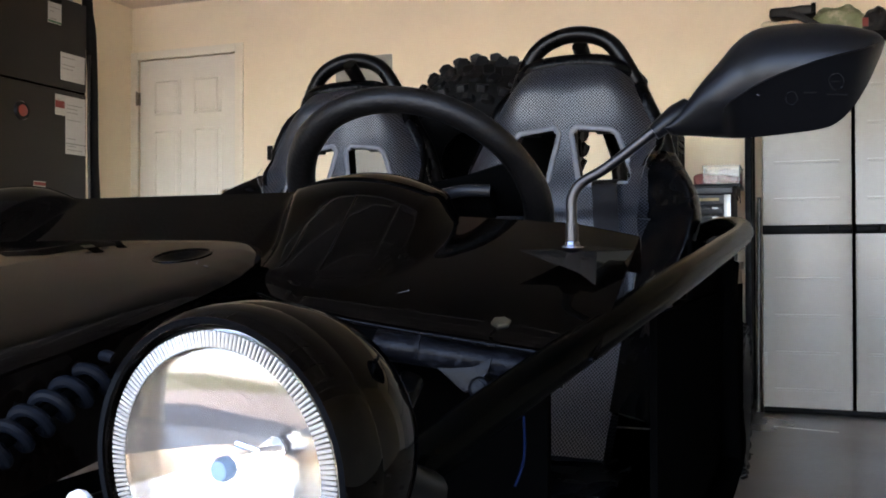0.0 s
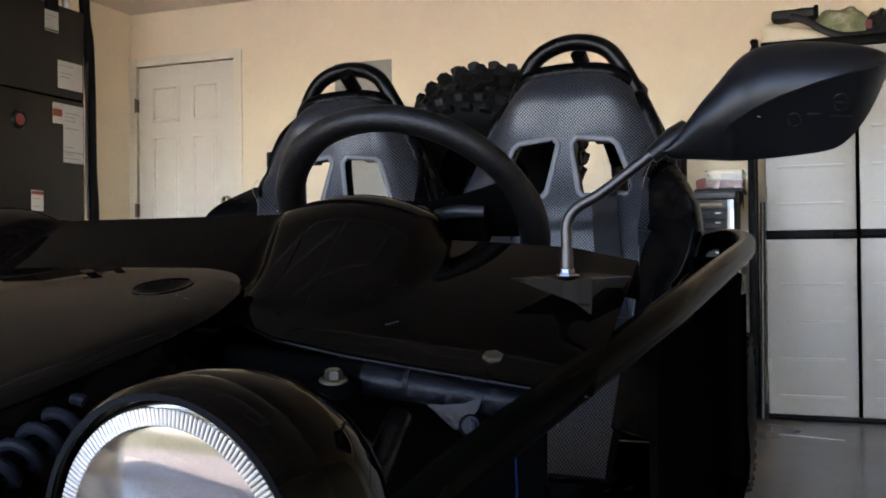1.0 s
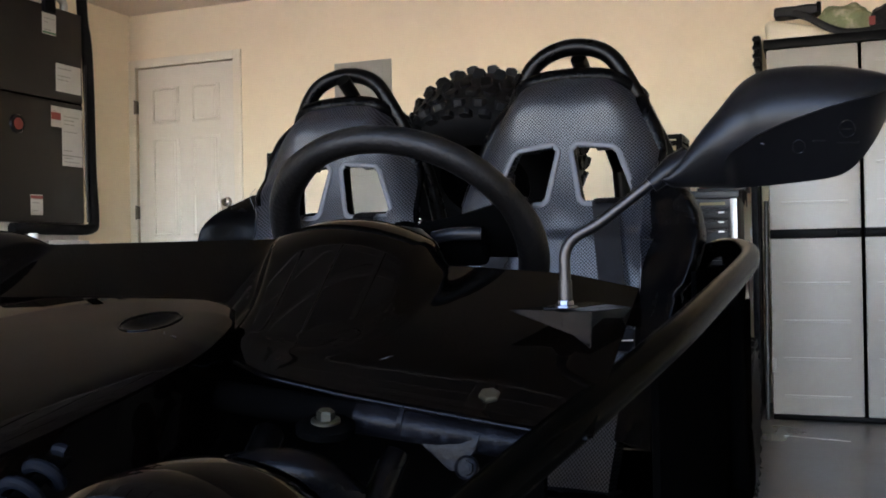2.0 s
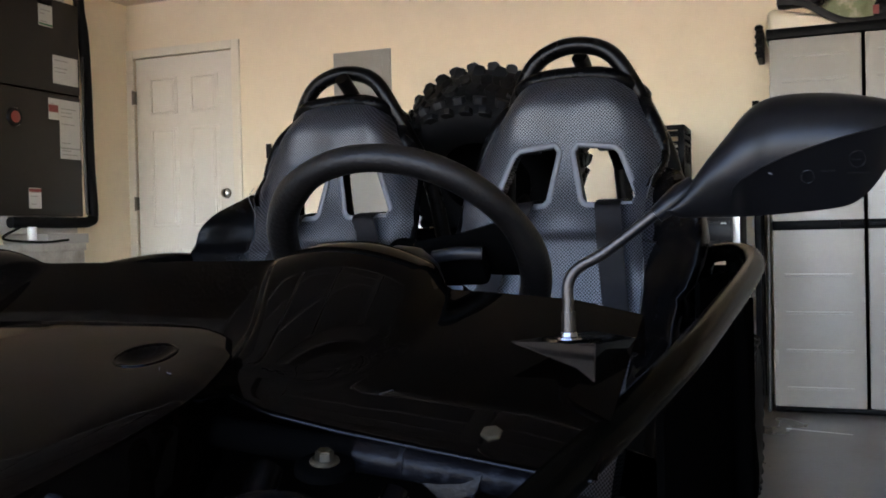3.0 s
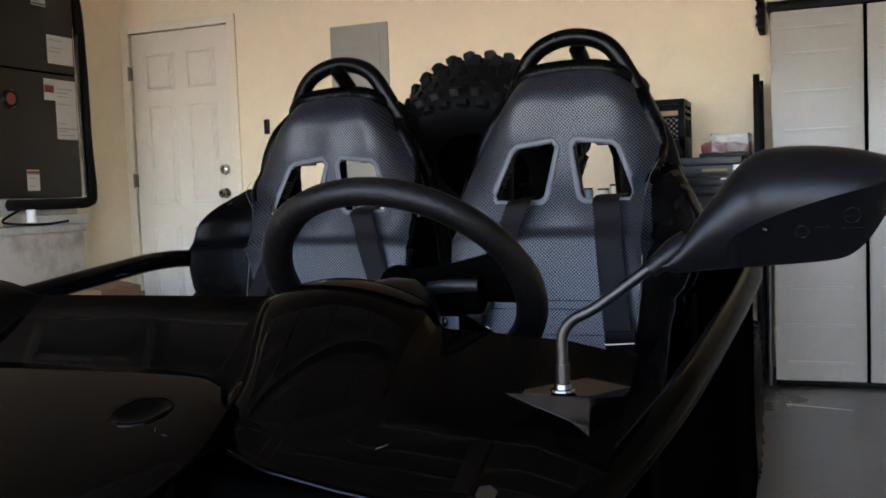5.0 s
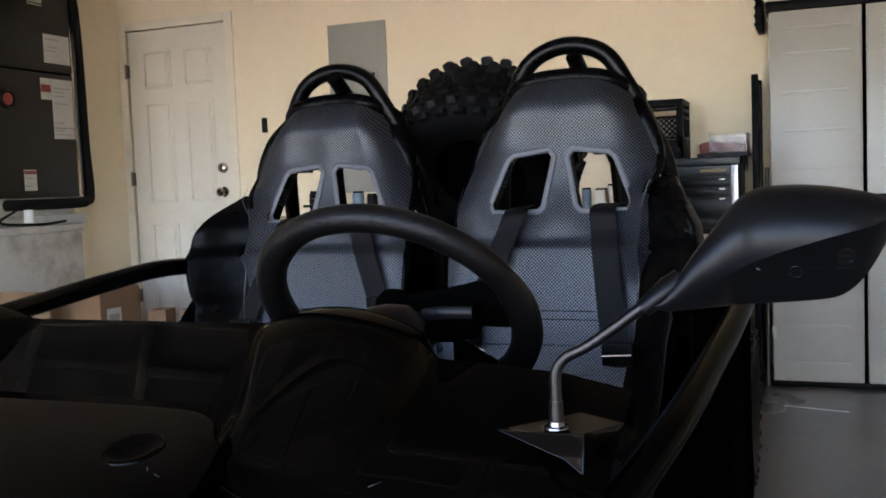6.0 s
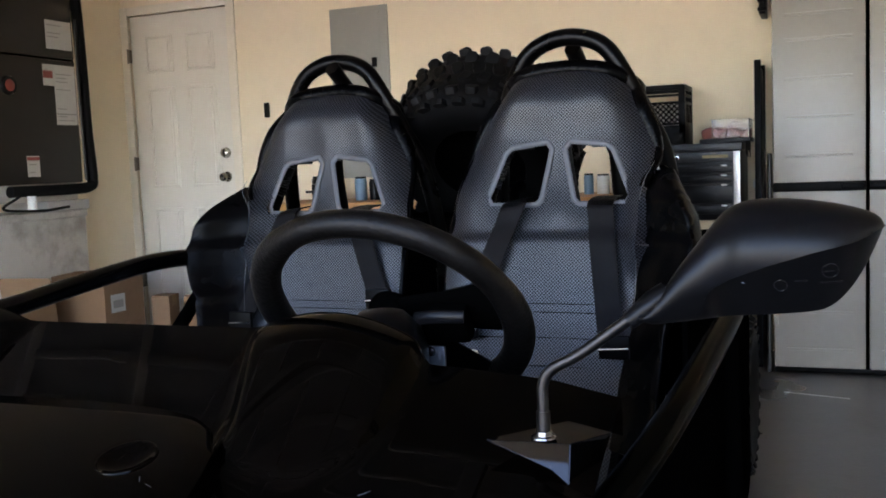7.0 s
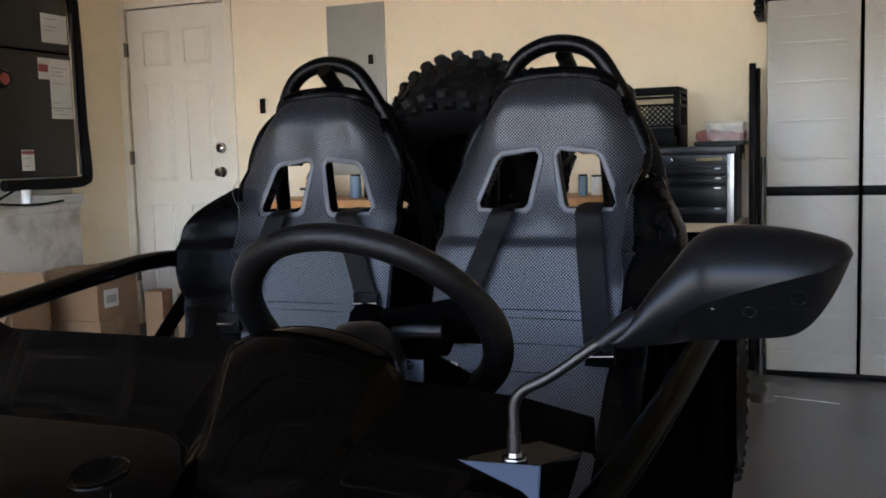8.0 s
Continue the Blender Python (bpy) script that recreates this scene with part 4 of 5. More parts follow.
lug = part("lug_plate", moved(bm, Matrix.Translation((-0.39, -4.243, 0.603)) @ Matrix.Rotation(radians(-8), 4, "Y") @ Matrix.Rotation(radians(-100), 4, "X")), M_SCUFF, kart, "dark steel lug plate")
bolt("bolt", (-0.330, -4.255, 0.579), kart, (80, 0, 10), 0.0075, M_SCUFF)
for a, b, r in (((-0.55, -4.25, 0.60), (-0.52, -4.55, 0.36), 0.016), ((-0.42, -4.22, 0.58), (-0.45, -4.45, 0.34), 0.014), ((-0.35, -4.2, 0.36), (-0.80, -4.35, 0.36), 0.018),
                ((-0.80, -4.95, 0.42), (-0.62, -4.22, 0.48), 0.018), ((-1.02, -4.95, 0.42), (-1.20, -4.22, 0.48), 0.018)):
    part("frame_tube", sweep([a, b], r, 12), M_TUBE, kart)
part("reservoir", sweep(spline([(-0.545, -4.36, 0.575), (-0.50, -4.34, 0.585), (-0.455, -4.33, 0.58), (-0.43, -4.30, 0.55)], 5), 0.020, 14), M_VINYL, kart, "dark rubber hose")
part("wire", sweep(spline([(-0.27, -4.30, 0.56), (-0.264, -4.32, 0.525), (-0.27, -4.33, 0.50)], 6), 0.0013, 8), M_WIRE, kart, "blue electric wire")
part("white_hose", sweep(spline([(-0.375, -4.76, 0.53), (-0.392, -4.752, 0.568), (-0.412, -4.742, 0.570), (-0.425, -4.735, 0.53)], 6), 0.0055, 10), M_WHITEPL, kart, "white breather hose")

for sx in (-1, 1):
    part("front_arm", sweep([(XC + sx * 0.12, -4.45, 0.30), (XC + sx * 0.44, -4.62, 0.235)], 0.016, 12), M_TUBE, kart)
    part("front_arm", sweep([(XC + sx * 0.12, -4.80, 0.30), (XC + sx * 0.44, -4.66, 0.235)], 0.016, 12), M_TUBE, kart)

# floor pan and tub
part("floor_pan", box(-1.55, -4.25, 0.20, -0.27, -2.45, 0.23, 0.005), M_DARK, kart)
part("firewall", box(-0.95, -4.02, 0.231, -0.32, -4.0, 0.66, 0.004), M_DARK, kart)
part("dash_shelf", box(-1.52, -3.98, 0.58, -0.30, -3.93, 0.66, 0.01), M_DARK, kart)
part("console", box(-1.0, -3.93, 0.231, -0.84, -2.9, 0.42, 0.02), M_DARK, kart)


def coil_shock():
    a, b = Vector((-0.642, -4.608, 0.543)), Vector((-0.622, -4.465, 0.611))
    d = (b - a)
    ln = d.length
    d.normalize()
    u = d.orthogonal().normalized()
    w = d.cross(u)
    turns = 7
    pts = [a + d * (ln * k / (turns * 20)) + (u * math.cos(k * math.pi / 10) + w * math.sin(k * math.pi / 10)) * 0.0145 for k in range(turns * 20 + 1)]
    s = part("coil_spring", sweep(pts, 0.0056, 10), M_SPRING, kart, "blue-grey suspension coil spring")
    part("damper_rod", sweep([a - d * 0.02, b + d * 0.03], 0.006, 12), M_DARK, s)


coil_shock()


def headlight():
    """Round bucket lamp: shell, bezel, glass, reflector, bulb."""
    hl = new("headlight")
    hl.parent = kart
    hl.location = (-0.293, -4.768, 0.604)
    hl.scale = (1.11, 1.0, 1.11)
    hl.rotation_euler = (radians(4), 0, radians(-6))
    tagged(hl, "round black headlight with bright reflector and clear glass")
    shell = [(0.072, -0.010), (0.0745, -0.02), (0.0745, -0.035), (0.071, -0.057), (0.062, -0.081), (0.046, -0.101), (0.024, -0.113), (0.0, -0.116)]
    shell = [(max(p.x, 0.0), p.y) for p in spline([(r, h, 0) for r, h in shell], 6)]
    part("shell", lathe(shell, 96, "y"), M_PAINT, hl, smooth=60)
    part("bezel", lathe([(0.0665, -0.012), (0.0665, 0.004), (0.068, 0.0085), (0.071, 0.0085), (0.074, 0.003), (0.0755, -0.012), (0.0745, -0.02), (0.070, -0.02)], 64, "y", close=True), M_PAINT, hl, "gloss black bezel ring")
    part("bright_ring", lathe([(0.0650, -0.004), (0.0652, 0.0012), (0.0657, 0.0018), (0.0664, 0.001), (0.0664, -0.006)], 64, "y"), M_STEEL, hl, "polished inner ring")
    lens = [(0.0, 0.008), (0.02, 0.0074), (0.04, 0.0052), (0.058, 0.002), (0.0648, 0.0), (0.0648, -0.003), (0.058, -0.001), (0.04, 0.0022), (0.02, 0.0044), (0.0, 0.005)]
    g = part("lens", lathe(lens, 64, "y"), M_GLASS, hl, "clear lens glass")
    g.visible_shadow = False
    refl = [(0.0648, -0.004)] + [(0.0630 * s, -0.052 + 0.046 * s * s) for s in [1 - k / 14 for k in range(14)]]
    part("reflector", lathe(refl, 26, "y"), M_REFLECTOR, hl, "faceted silver reflector bowl", smooth=0)
    first = part("flute", box(-0.0009, -0.0055, 0.0565, 0.0009, -0.0040, 0.0645, 0.0005, 1), M_FLUTE, hl)
    for k in range(1, 170):
        fl = new("flute", first.data)
        fl.parent = hl
        fl.matrix_local = Matrix.Rotation(2 * math.pi * k / 170, 4, "Y")
    bm = lathe([(0.0, -0.004), (0.0030, -0.0045), (0.0032, -0.010), (0.0032, -0.030), (0.006, -0.045), (0.0, -0.046)], 24, "y")
    part("bulb", bm, M_GLASS, hl, "clear bulb glass")
    part("bulb_cap", lathe([(0.0, 0.0035), (0.0045, 0.003), (0.0058, 0.0), (0.0055, -0.004), (0.0, -0.0041)], 20, "y"), M_BLUE, hl, "blue bulb tip")
    bm = sweep([(0.006, 0.012, 0.010), (0.008, 0.002, 0.012), (0.020, 0.002, 0.010), (0.024, 0.014, 0.009)], 0.0016, 6)
    part("bulb_bracket", bm, M_CHROME, hl)
    part("stalk", sweep([(0.0, 0.10, -0.02), (-0.02, 0.26, -0.08)], 0.014, 12), M_TUBE, hl)
    part("collar", sweep([(0.0, 0.105, 0.0), (0.0, 0.13, -0.005)], 0.03, 16), M_TUBE, hl)


headlight()


def side_mirror():
    """Motorcycle-style mirror: foot, bent stalk, swept housing with a sunk lower facet."""
    mr = new("side_mirror")
    mr.parent = kart
    tagged(mr, "black teardrop side mirror on a bent steel stalk")
    foot = Vector((-0.267, -4.112, 0.0))
    # wedge mount
    bm = bmesh.new()
    top = [(-0.328, -4.128, 0.7215), (-0.238, -4.116, 0.7195), (-0.203, -4.07, 0.7215), (-0.255, -4.055, 0.727)]
    low = [(-0.255, -4.1296, 0.6948), (-0.236, -4.1325, 0.6808), (-0.222, -4.06, 0.70), (-0.255, -4.05, 0.715)]
    vt, vl = [bm.verts.new(p) for p in top], [bm.verts.new(p) for p in low]
    bm.faces.new(vt)
    bm.faces.new(vl[::-1])
    for k in range(4):
        bm.faces.new((vt[k], vl[k], vl[(k + 1) % 4], vt[(k + 1) % 4]))
    bmesh.ops.recalc_face_normals(bm, faces=bm.faces)
    bmesh.ops.bevel(bm, geom=list(bm.edges), offset=0.0008, segments=2, affect="EDGES")
    part("mount", bm, M_POLISH, mr, "gloss black wedge mount")
    nut = part("nut", lathe([(0.0, 0.0), (0.0165, 0.0), (0.016, 0.002), (0.0115, 0.003), (0.0105, 0.008), (0.0075, 0.0095), (0.0, 0.0095)], 18), M_NUT, mr, "chrome lock nut")
    nut.location, nut.scale = (foot.x, foot.y, 0.7235), (0.85, 0.85, 0.9)
    pts = [(foot.x, foot.y, 0.728), (foot.x, foot.y, 0.76), (foot.x + 0.001, foot.y, 0.782), (foot.x + 0.012, foot.y, 0.798), (-0.225, -4.113, 0.815), (-0.162, -4.114, 0.861)]
    part("stalk", sweep(spline(pts, 7), 0.0061, 14), M_STEEL, mr, "dull steel stalk")
    part("sleeve", sweep([(foot.x, foot.y, 0.731), (foot.x, foot.y, 0.752)], 0.0074, 14), M_STEEL, mr)
    upper = [(p.x, p.y) for p in spline([(x, z, 0) for x, z in MIRROR_TOP], 8)]
    lower = [(p.x, p.y) for p in spline([(x, z, 0) for x, z in MIRROR_LOW], 8)]
    line = [Vector((x, 0, z)) for x, z in upper + lower[-2:0:-1]]
    n = len(line)
    mid = Vector((-0.02, 0, 0.915))

    def crease(x):
        return table([(-0.104, 0.866), (-0.099, 0.877), (-0.094, 0.882), (-0.073, 0.894), (-0.043, 0.906), (-0.004, 0.918), (0.036, 0.928), (0.0630, 0.9400)], x)

    def rim_y(x, z):
        """The rim's plane leans: its lower edge lies further from the front than its top."""
        s = min(max((z - table(lower, x)) / max(table(upper, x) - table(lower, x), 1e-4), 0), 1)
        return -4.110 + (0.060 - 0.014 * s) * ease(-0.160, -0.075, x)

    def depth(x, z):
        """How far the housing stands out from its rim; the lower facet falls straight from the crease."""
        zt, zb, zc = table(upper, x), table(lower, x), crease(x)
        deep = 0.060 * (0.22 + 0.78 * ease(-0.155, -0.05, x)) * max(1 - max((x + 0.03) / 0.0934, 0) ** 2.5, 0) ** 0.5
        full = lambda h: deep * max(1 - (2 * (h - zb) / max(zt - zb, 1e-4) - 1) ** 2, 0) ** 0.5
        d = full(z)
        if z < zc and x > -0.104:
            f = (zc - z) / max(zc - zb, 1e-4)
            flat = full(zc) * (1 - f) * 0.93
            d += (min(flat, d) - d) * ease(-0.104, -0.090, x)
        return d

    nx, ny = 96, 26
    bm = bmesh.new()
    rows = []
    for i in range(nx + 1):
        x = -0.1625 + 0.2249 * (0.5 - 0.5 * math.cos(math.pi * i / nx))
        zt, zb = table(upper, x), table(lower, x)
        zc = min(max(crease(x), zb + 0.25 * (zt - zb)), zt - 0.25 * (zt - zb)) if x < 0.05 else zb + 0.5 * (zt - zb)
        if x > -0.104 and x < 0.05:
            zc = crease(x)
        hs = [zb + (zc - zb) * (0.5 - 0.5 * math.cos(math.pi * k / ny)) for k in range(ny)] + [zc + (zt - zc) * math.sin(math.pi / 2 * k / ny) for k in range(ny + 1)]
        rows.append([bm.verts.new((x, rim_y(x, z) - depth(x, z), z)) for z in hs])
    for a, b in zip(rows, rows[1:]):
        for k in range(2 * ny):
            bm.faces.new((a[k], a[k + 1], b[k + 1], b[k]))
    bmesh.ops.remove_doubles(bm, verts=bm.verts, dist=0.00005)
    b2 = bmesh.new()
    ring = [[b2.verts.new((mid.x + (p.x - mid.x) * s, rim_y(p.x, p.z) + y, mid.z + (p.z - mid.z) * s)) for p in line] for s, y in ((1.0, 0.0001), (0.985, 0.006), (0.95, 0.010))]
    for a, b in zip(ring, ring[1:]):
        for k in range(n):
            b2.faces.new((a[k], a[(k + 1) % n], b[(k + 1) % n], b[k]))
    b2.faces.new(ring[-1])
    part("back_shell", b2, M_DARK, mr, "dull black back rim of the housing", smooth=70)
    part("housing", bm, M_MIRRORPL, mr, "satin black plastic mirror housing", smooth=28)
    # moulded approval marks on the lower facet, and a chip in the plastic
    for cx, cz, r in ((0.014, 0.899, 0.0075), (-0.031, 0.884, 0.006)):
        ring = [(cx + r * math.cos(k * math.pi / 10), -4.1, cz + r * math.sin(k * math.pi / 10)) for k in range(20)]
        part("moulded_ring", sweep([(x, rim_y(x, z) - 0.0002 - depth(x, z), z) for x, y, z in ring], 0.0006, 6, closed=True), M_MIRRORPL, mr)
    for cx, cz, w in ((0.005, 0.887, 0.020), (-0.018, 0.889, 0.012), (0.009, 0.899, 0.008)):
        part("moulded_bar", sweep([(cx + w * k, rim_y(cx + w * k, cz) - 0.0002 - depth(cx + w * k, cz), cz) for k in (0, 0.5, 1)], 0.0007, 6), M_MIRRORPL, mr)
    part("chip", sweep([(-0.0665, rim_y(-0.0665, 0.8885) - 0.0003 - depth(-0.0665, 0.8885), 0.8885), (-0.0635, rim_y(-0.0635, 0.8875) - 0.0003 - depth(-0.0635, 0.8875), 0.8875)], 0.0007, 6), M_TRIMGREY, mr, "pale chip in the plastic")
    part("neck", sweep([(-0.174, -4.114, 0.850), (-0.163, -4.112, 0.859), (-0.150, -4.107, 0.870), (-0.138, -4.101, 0.880)], [0.0088, 0.0105, 0.0122, 0.010], 16), M_MIRRORPL, mr)
    pane = [Vector((mid.x + (p.x - mid.x) * 0.90, 0, mid.z + (p.z - mid.z) * 0.90)) for p in line if p.x > -0.135]
    bm = bmesh.new()
    f = bm.faces.new([bm.verts.new((p.x, -4.038 - 0.10 * (p.z - 0.86), p.z)) for p in pane])
    ext = bmesh.ops.extrude_face_region(bm, geom=[f])
    bmesh.ops.translate(bm, vec=(0, 0.002, 0), verts=[v for v in ext["geom"] if isinstance(v, bmesh.types.BMVert)])
    part("mirror_glass", bm, M_MIRROR, mr, "silvered mirror glass", smooth=0)


MIRROR_TOP = [(-0.1625, 0.8544), (-0.1534, 0.8645), (-0.1389, 0.8842), (-0.124, 0.9065), (-0.108, 0.9278), (-0.0922, 0.9489), (-0.0781, 0.9611), (-0.0594, 0.9673), (-0.0273, 0.9683), (0.0038, 0.9652), (0.0297, 0.96), (0.0494, 0.9538), (0.0588, 0.9476), (0.0624, 0.9403)]
MIRROR_LOW = [(-0.1625, 0.8534), (-0.152, 0.847), (-0.1304, 0.8469), (-0.0932, 0.8471), (-0.0493, 0.8493), (-0.004, 0.8535), (0.0149, 0.8598), (0.0307, 0.8749), (0.0454, 0.8984), (0.0578, 0.9263), (0.0624, 0.9393)]
side_mirror()


def steering_wheel():
    sw = new("steering_wheel")
    sw.parent = kart
    sw.location = (-0.587, -3.80, 0.797)
    sw.rotation_euler = (radians(42), 0, 0)
    tagged(sw, "black foam-rimmed steering wheel")
    R = 0.194
    pts = []
    for k in range(72):
        a = 2 * math.pi * k / 72
        flatten = 1 - 0.06 * ease(-0.6, -1.0, math.sin(a))
        pts.append((R * math.cos(a), 0, R * math.sin(a) * flatten))
    rad = [0.0195 + 0.0035 * ease(0.72, 0.92, abs(math.cos(2 * math.pi * k / 72 + 0.35))) for k in range(72)]
    part("rim", sweep(pts, rad, 16, closed=True), M_GRIP, sw)
    part("hub", lathe([(0.0, -0.02), (0.032, -0.018), (0.035, -0.008), (0.032, 0.012), (0.024, 0.03), (0.0, 0.03)], 32, "y"), M_DARK, sw)
    for ang in (8, 238, 302):
        a = radians(ang)
        d = Vector((math.cos(a), 0, math.sin(a)))
        part("spoke", sweep([d * 0.03 + Vector((0, 0.0, 0)), d * 0.10, d * (R - 0.004)], [0.036, 0.040, 0.055], 16, flat=0.26, side=(-d.z, 0, d.x)), M_DARK, sw, smooth=60)
    pod = part("switch_pod", box(0.075, -0.048, -0.005, 0.140, -0.012, 0.050, 0.012), M_DARK, sw, "black handlebar switch pod")
    part("lever", sweep(spline([(0.145, -0.050, 0.062), (0.110, -0.056, 0.068), (0.075, -0.054, 0.060)], 5), 0.009, 10, flat=0.6), M_MIRRORPL, sw)
    part("column", sweep([(0, 0.02, 0), (0, -0.30, -0.02)], 0.03, 16), M_DARK, sw)
    part("column_shroud", lathe([(0.0, 0.055), (0.03, 0.05), (0.052, 0.03), (0.062, 0.0), (0.062, -0.06), (0.0, -0.061)], 28), M_SHROUD, kart, "satin black column shroud", smooth=60).location = (-0.553, -3.90, 0.768)
    sr = part("screw", lathe([(0, 0.006), (0.007, 0.005), (0.008, 0.0)], 12, "y"), M_CHROME, sw)
    sr.location = (0.095, 0.02, -0.115)


steering_wheel()


bk = part("switch_bracket", box(-0.505, -3.862, 0.690, -0.478, -3.856, 0.765, 0.002), M_NUTGREY, kart, "grey steel switch bracket")
part("bracket_screw", lathe([(0, 0.006), (0.006, 0.004), (0.007, 0.0)], 12, "y"), M_NUT, bk).location = (-0.498, -3.8625, 0.757)


# ---- seats ----
PANEL = [(1.222, 0.166), (1.19, 0.176), (1.15, 0.190), (1.10, 0.207), (1.04, 0.228), (1.005, 0.236), (0.98, 0.230), (0.955, 0.220), (0.92, 0.211), (0.83, 0.208), (0.70, 0.208), (0.6, 0.197), (0.5, 0.180), (0.30, 0.165)]
INNER = [(1.222, 0.172), (1.15, 0.200), (1.10, 0.222), (1.04, 0.246), (1.0, 0.260), (0.96, 0.268), (0.90, 0.276), (0.80, 0.282), (0.6, 0.278), (0.262, 0.272)]
EDGE = [(1.03, 0.245), (1.0, 0.264), (0.96, 0.292), (0.92, 0.320), (0.87, 0.347), (0.81, 0.358), (0.76, 0.348), (0.71, 0.328), (0.685, 0.303), (0.67, 0.308), (0.62, 0.296), (0.5, 0.288), (0.40, 0.285)]
WIN = [(0.016, 1.040), (0.030, 1.058), (0.122, 1.046), (0.138, 1.032), (0.182, 0.922), (0.172, 0.903), (0.054, 0.903), (0.041, 0.916)]


def seat_y(z):
    """Face of the backrest: a leaning upper half over a lumbar pad that stands proud and steeper."""
    up = max(z, 0.82)
    return -2.7375 - 0.20 * (1.05 - up) - 0.014 * ease(0.840, 0.815, z) - 0.24 * (up - z) - 0.9 * max(0.62 - z, 0) ** 2


def edge_y(z):
    return seat_y(z) - 0.018 + 0.080 * ease(0.92, 1.02, z)


def inside(poly, x, z):
    hit = False
    for (x0, z0), (x1, z1) in zip(poly, poly[1:] + poly[:1]):
        if (z0 > z) != (z1 > z) and x < (x1 - x0) * (z - z0) / (z1 - z0) + x0:
            hit = not hit
    return hit


def build_seat(cx, inner, trim=0.0, lean=0.045, clasp=(0.165, 0.585), back=0.0, drop=0.0, wide=0.0):
    """Bucket seat with perforated centre, two harness windows, bolsters, cushion and belts."""
    st = new("bucket_seat")
    st.parent = kart
    st.location = (cx, back, drop)
    tagged(st, "black vinyl bucket seat with perforated centre and grey-trimmed harness holes")
    z_of = lambda v: 0.262 + (1.222 - 0.262) * (1 - (1 - v) ** 1.25)
    hole = [WIN, [(-x, z) for x, z in WIN[::-1]]]

    def outer(z):
        return table(PANEL, z) + wide * ease(0.88, 1.02, z)

    def half(a, z):
        return table(INNER, z) - trim if a * inner > 0 else outer(z)

    def face(u, v):
        z, a = z_of(v), 2 * u - 1
        x = a * half(a, z)
        e = ease(1.05, 1.222, z)
        y = seat_y(z) - 0.018 * a * a + 0.36 * max(abs(a) - 0.52, 0) ** 2 * (0.3 + 0.7 * ease(0.90, 1.03, z)) * ease(0.80, 0.88, z) + 0.30 * max(a * inner - 0.75, 0) ** 2 + 0.055 * (max(z - 1.135, 0) / 0.087) ** 2 - 0.012 * ease(1.06, 1.20, z)
        for s in (-1, 1):
            r = math.hypot((x - s * 0.104) / 0.086, (z - 0.978) / (0.088 if z < 0.978 else 0.125))
            y += 0.012 * ease(1.70, 0.75, r)
        y -= 0.35 * max(-a * inner - 0.60, 0) ** 2 * ease(1.03, 0.95, z) * ease(0.70, 0.85, z)
        return (x, y, z + 0.017 * e - 0.052 * e * (0.45 * a * a + 0.55 * abs(a) ** 5))

    def gap(u, v):
        a = 2 * u - 1
        z, x = z_of(v), a * half(a, z_of(v))
        return any(inside(h, x, z) for h in hole)

    bm = grid(110, 130, face, gap)
    bmesh.ops.recalc_face_normals(bm, faces=bm.faces)
    part("back_panel", thicken(bm, 0.045), M_SEAT, st, "perforated grey-black vinyl centre panel", smooth=60)

    # rolled edge round the shoulders and head; its black width stands for edge shade
    v0, v1 = (0.02, 0.62) if inner < 0 else (0.62, 0.02)
    rim = [Vector(face(0, v)) for v in [v0 + (1 - v0) * k / 16 for k in range(17)]]
    rim += [Vector(face(k / 12, 1)) for k in range(1, 12)]
    rim += [Vector(face(1, v)) for v in [1.0 - (1 - v1) * k / 16 for k in range(17)]]
    rim = [p + Vector((0, 0.016, 0.003)) for p in rim]
    rim = spline(rim, 3)
    thick = [0.010 + 0.014 * ease(0.98, 1.10, p.z) for p in rim]
    part("edge_roll", sweep(rim, thick, 14), M_VINYL, st, "rolled vinyl edge, its black border standing for the panel's fade into shade", smooth=60)
    for s in (-1, 1):
        def wing(u, v, s=s):
            z = 0.36 + 0.62 * v
            x0, x1 = outer(z) - 0.006, table(EDGE, z) + 0.5 * wide * ease(1.02, 0.95, z)
            k = ease(0.99, 0.88, z)
            a = u * 1.5
            if a <= 1:
                x = x0 + (x1 - x0) * math.sin(a * math.pi / 2)
                y = edge_y(z) - 0.115 * k * math.sin(a * math.pi / 2) ** 0.8 * (0.55 + 0.45 * ease(0.0, 0.6, a)) + 0.05 * k * ease(0.7, 1.0, a)
            else:
                b = a - 1
                x = x1 + 0.012 * math.sin(b * 2 * math.pi) - 0.06 * b
                y = edge_y(z) - 0.065 * k + (0.075 * k + 0.05) * b * 2
            return (s * x, y, z)

        if s != inner:
            w = part("bolster", thicken(grid(30, 50, wing), 0.02), M_VINYL, st, "smooth black vinyl side bolster", smooth=60)
            pts = []
            for k in range(40):
                z = 1.0 - 0.42 * k / 39
                pts.append((s * (outer(z) + 0.001), seat_y(z) - 0.030 - 0.014 * ease(1.02, 0.95, z) + 0.06 * ease(0.96, 1.02, z), z))
            part("seam_thread", sweep(pts, 0.0007, 6), M_STITCH, w, "pale contrast stitching")
        ring = [(s * x, seat_y(z) + 0.008, z) for x, z in WIN]
        pts = []
        m = len(ring)
        for k in range(m):
            a, b = Vector(ring[k]), Vector(ring[(k + 1) % m])
            pts += [a.lerp(b, t) for t in (0.08, 0.5, 0.92)]
        part("harness_bezel", sweep(spline(pts, 3, closed=True), 0.0039, 14, closed=True, flat=1.9, side=(0, 1, 0)), M_TRIMGREY, st, "grey plastic harness-hole bezel")
        pts = [(s * x, seat_y(z) + 0.040, z) for x, z in WIN]
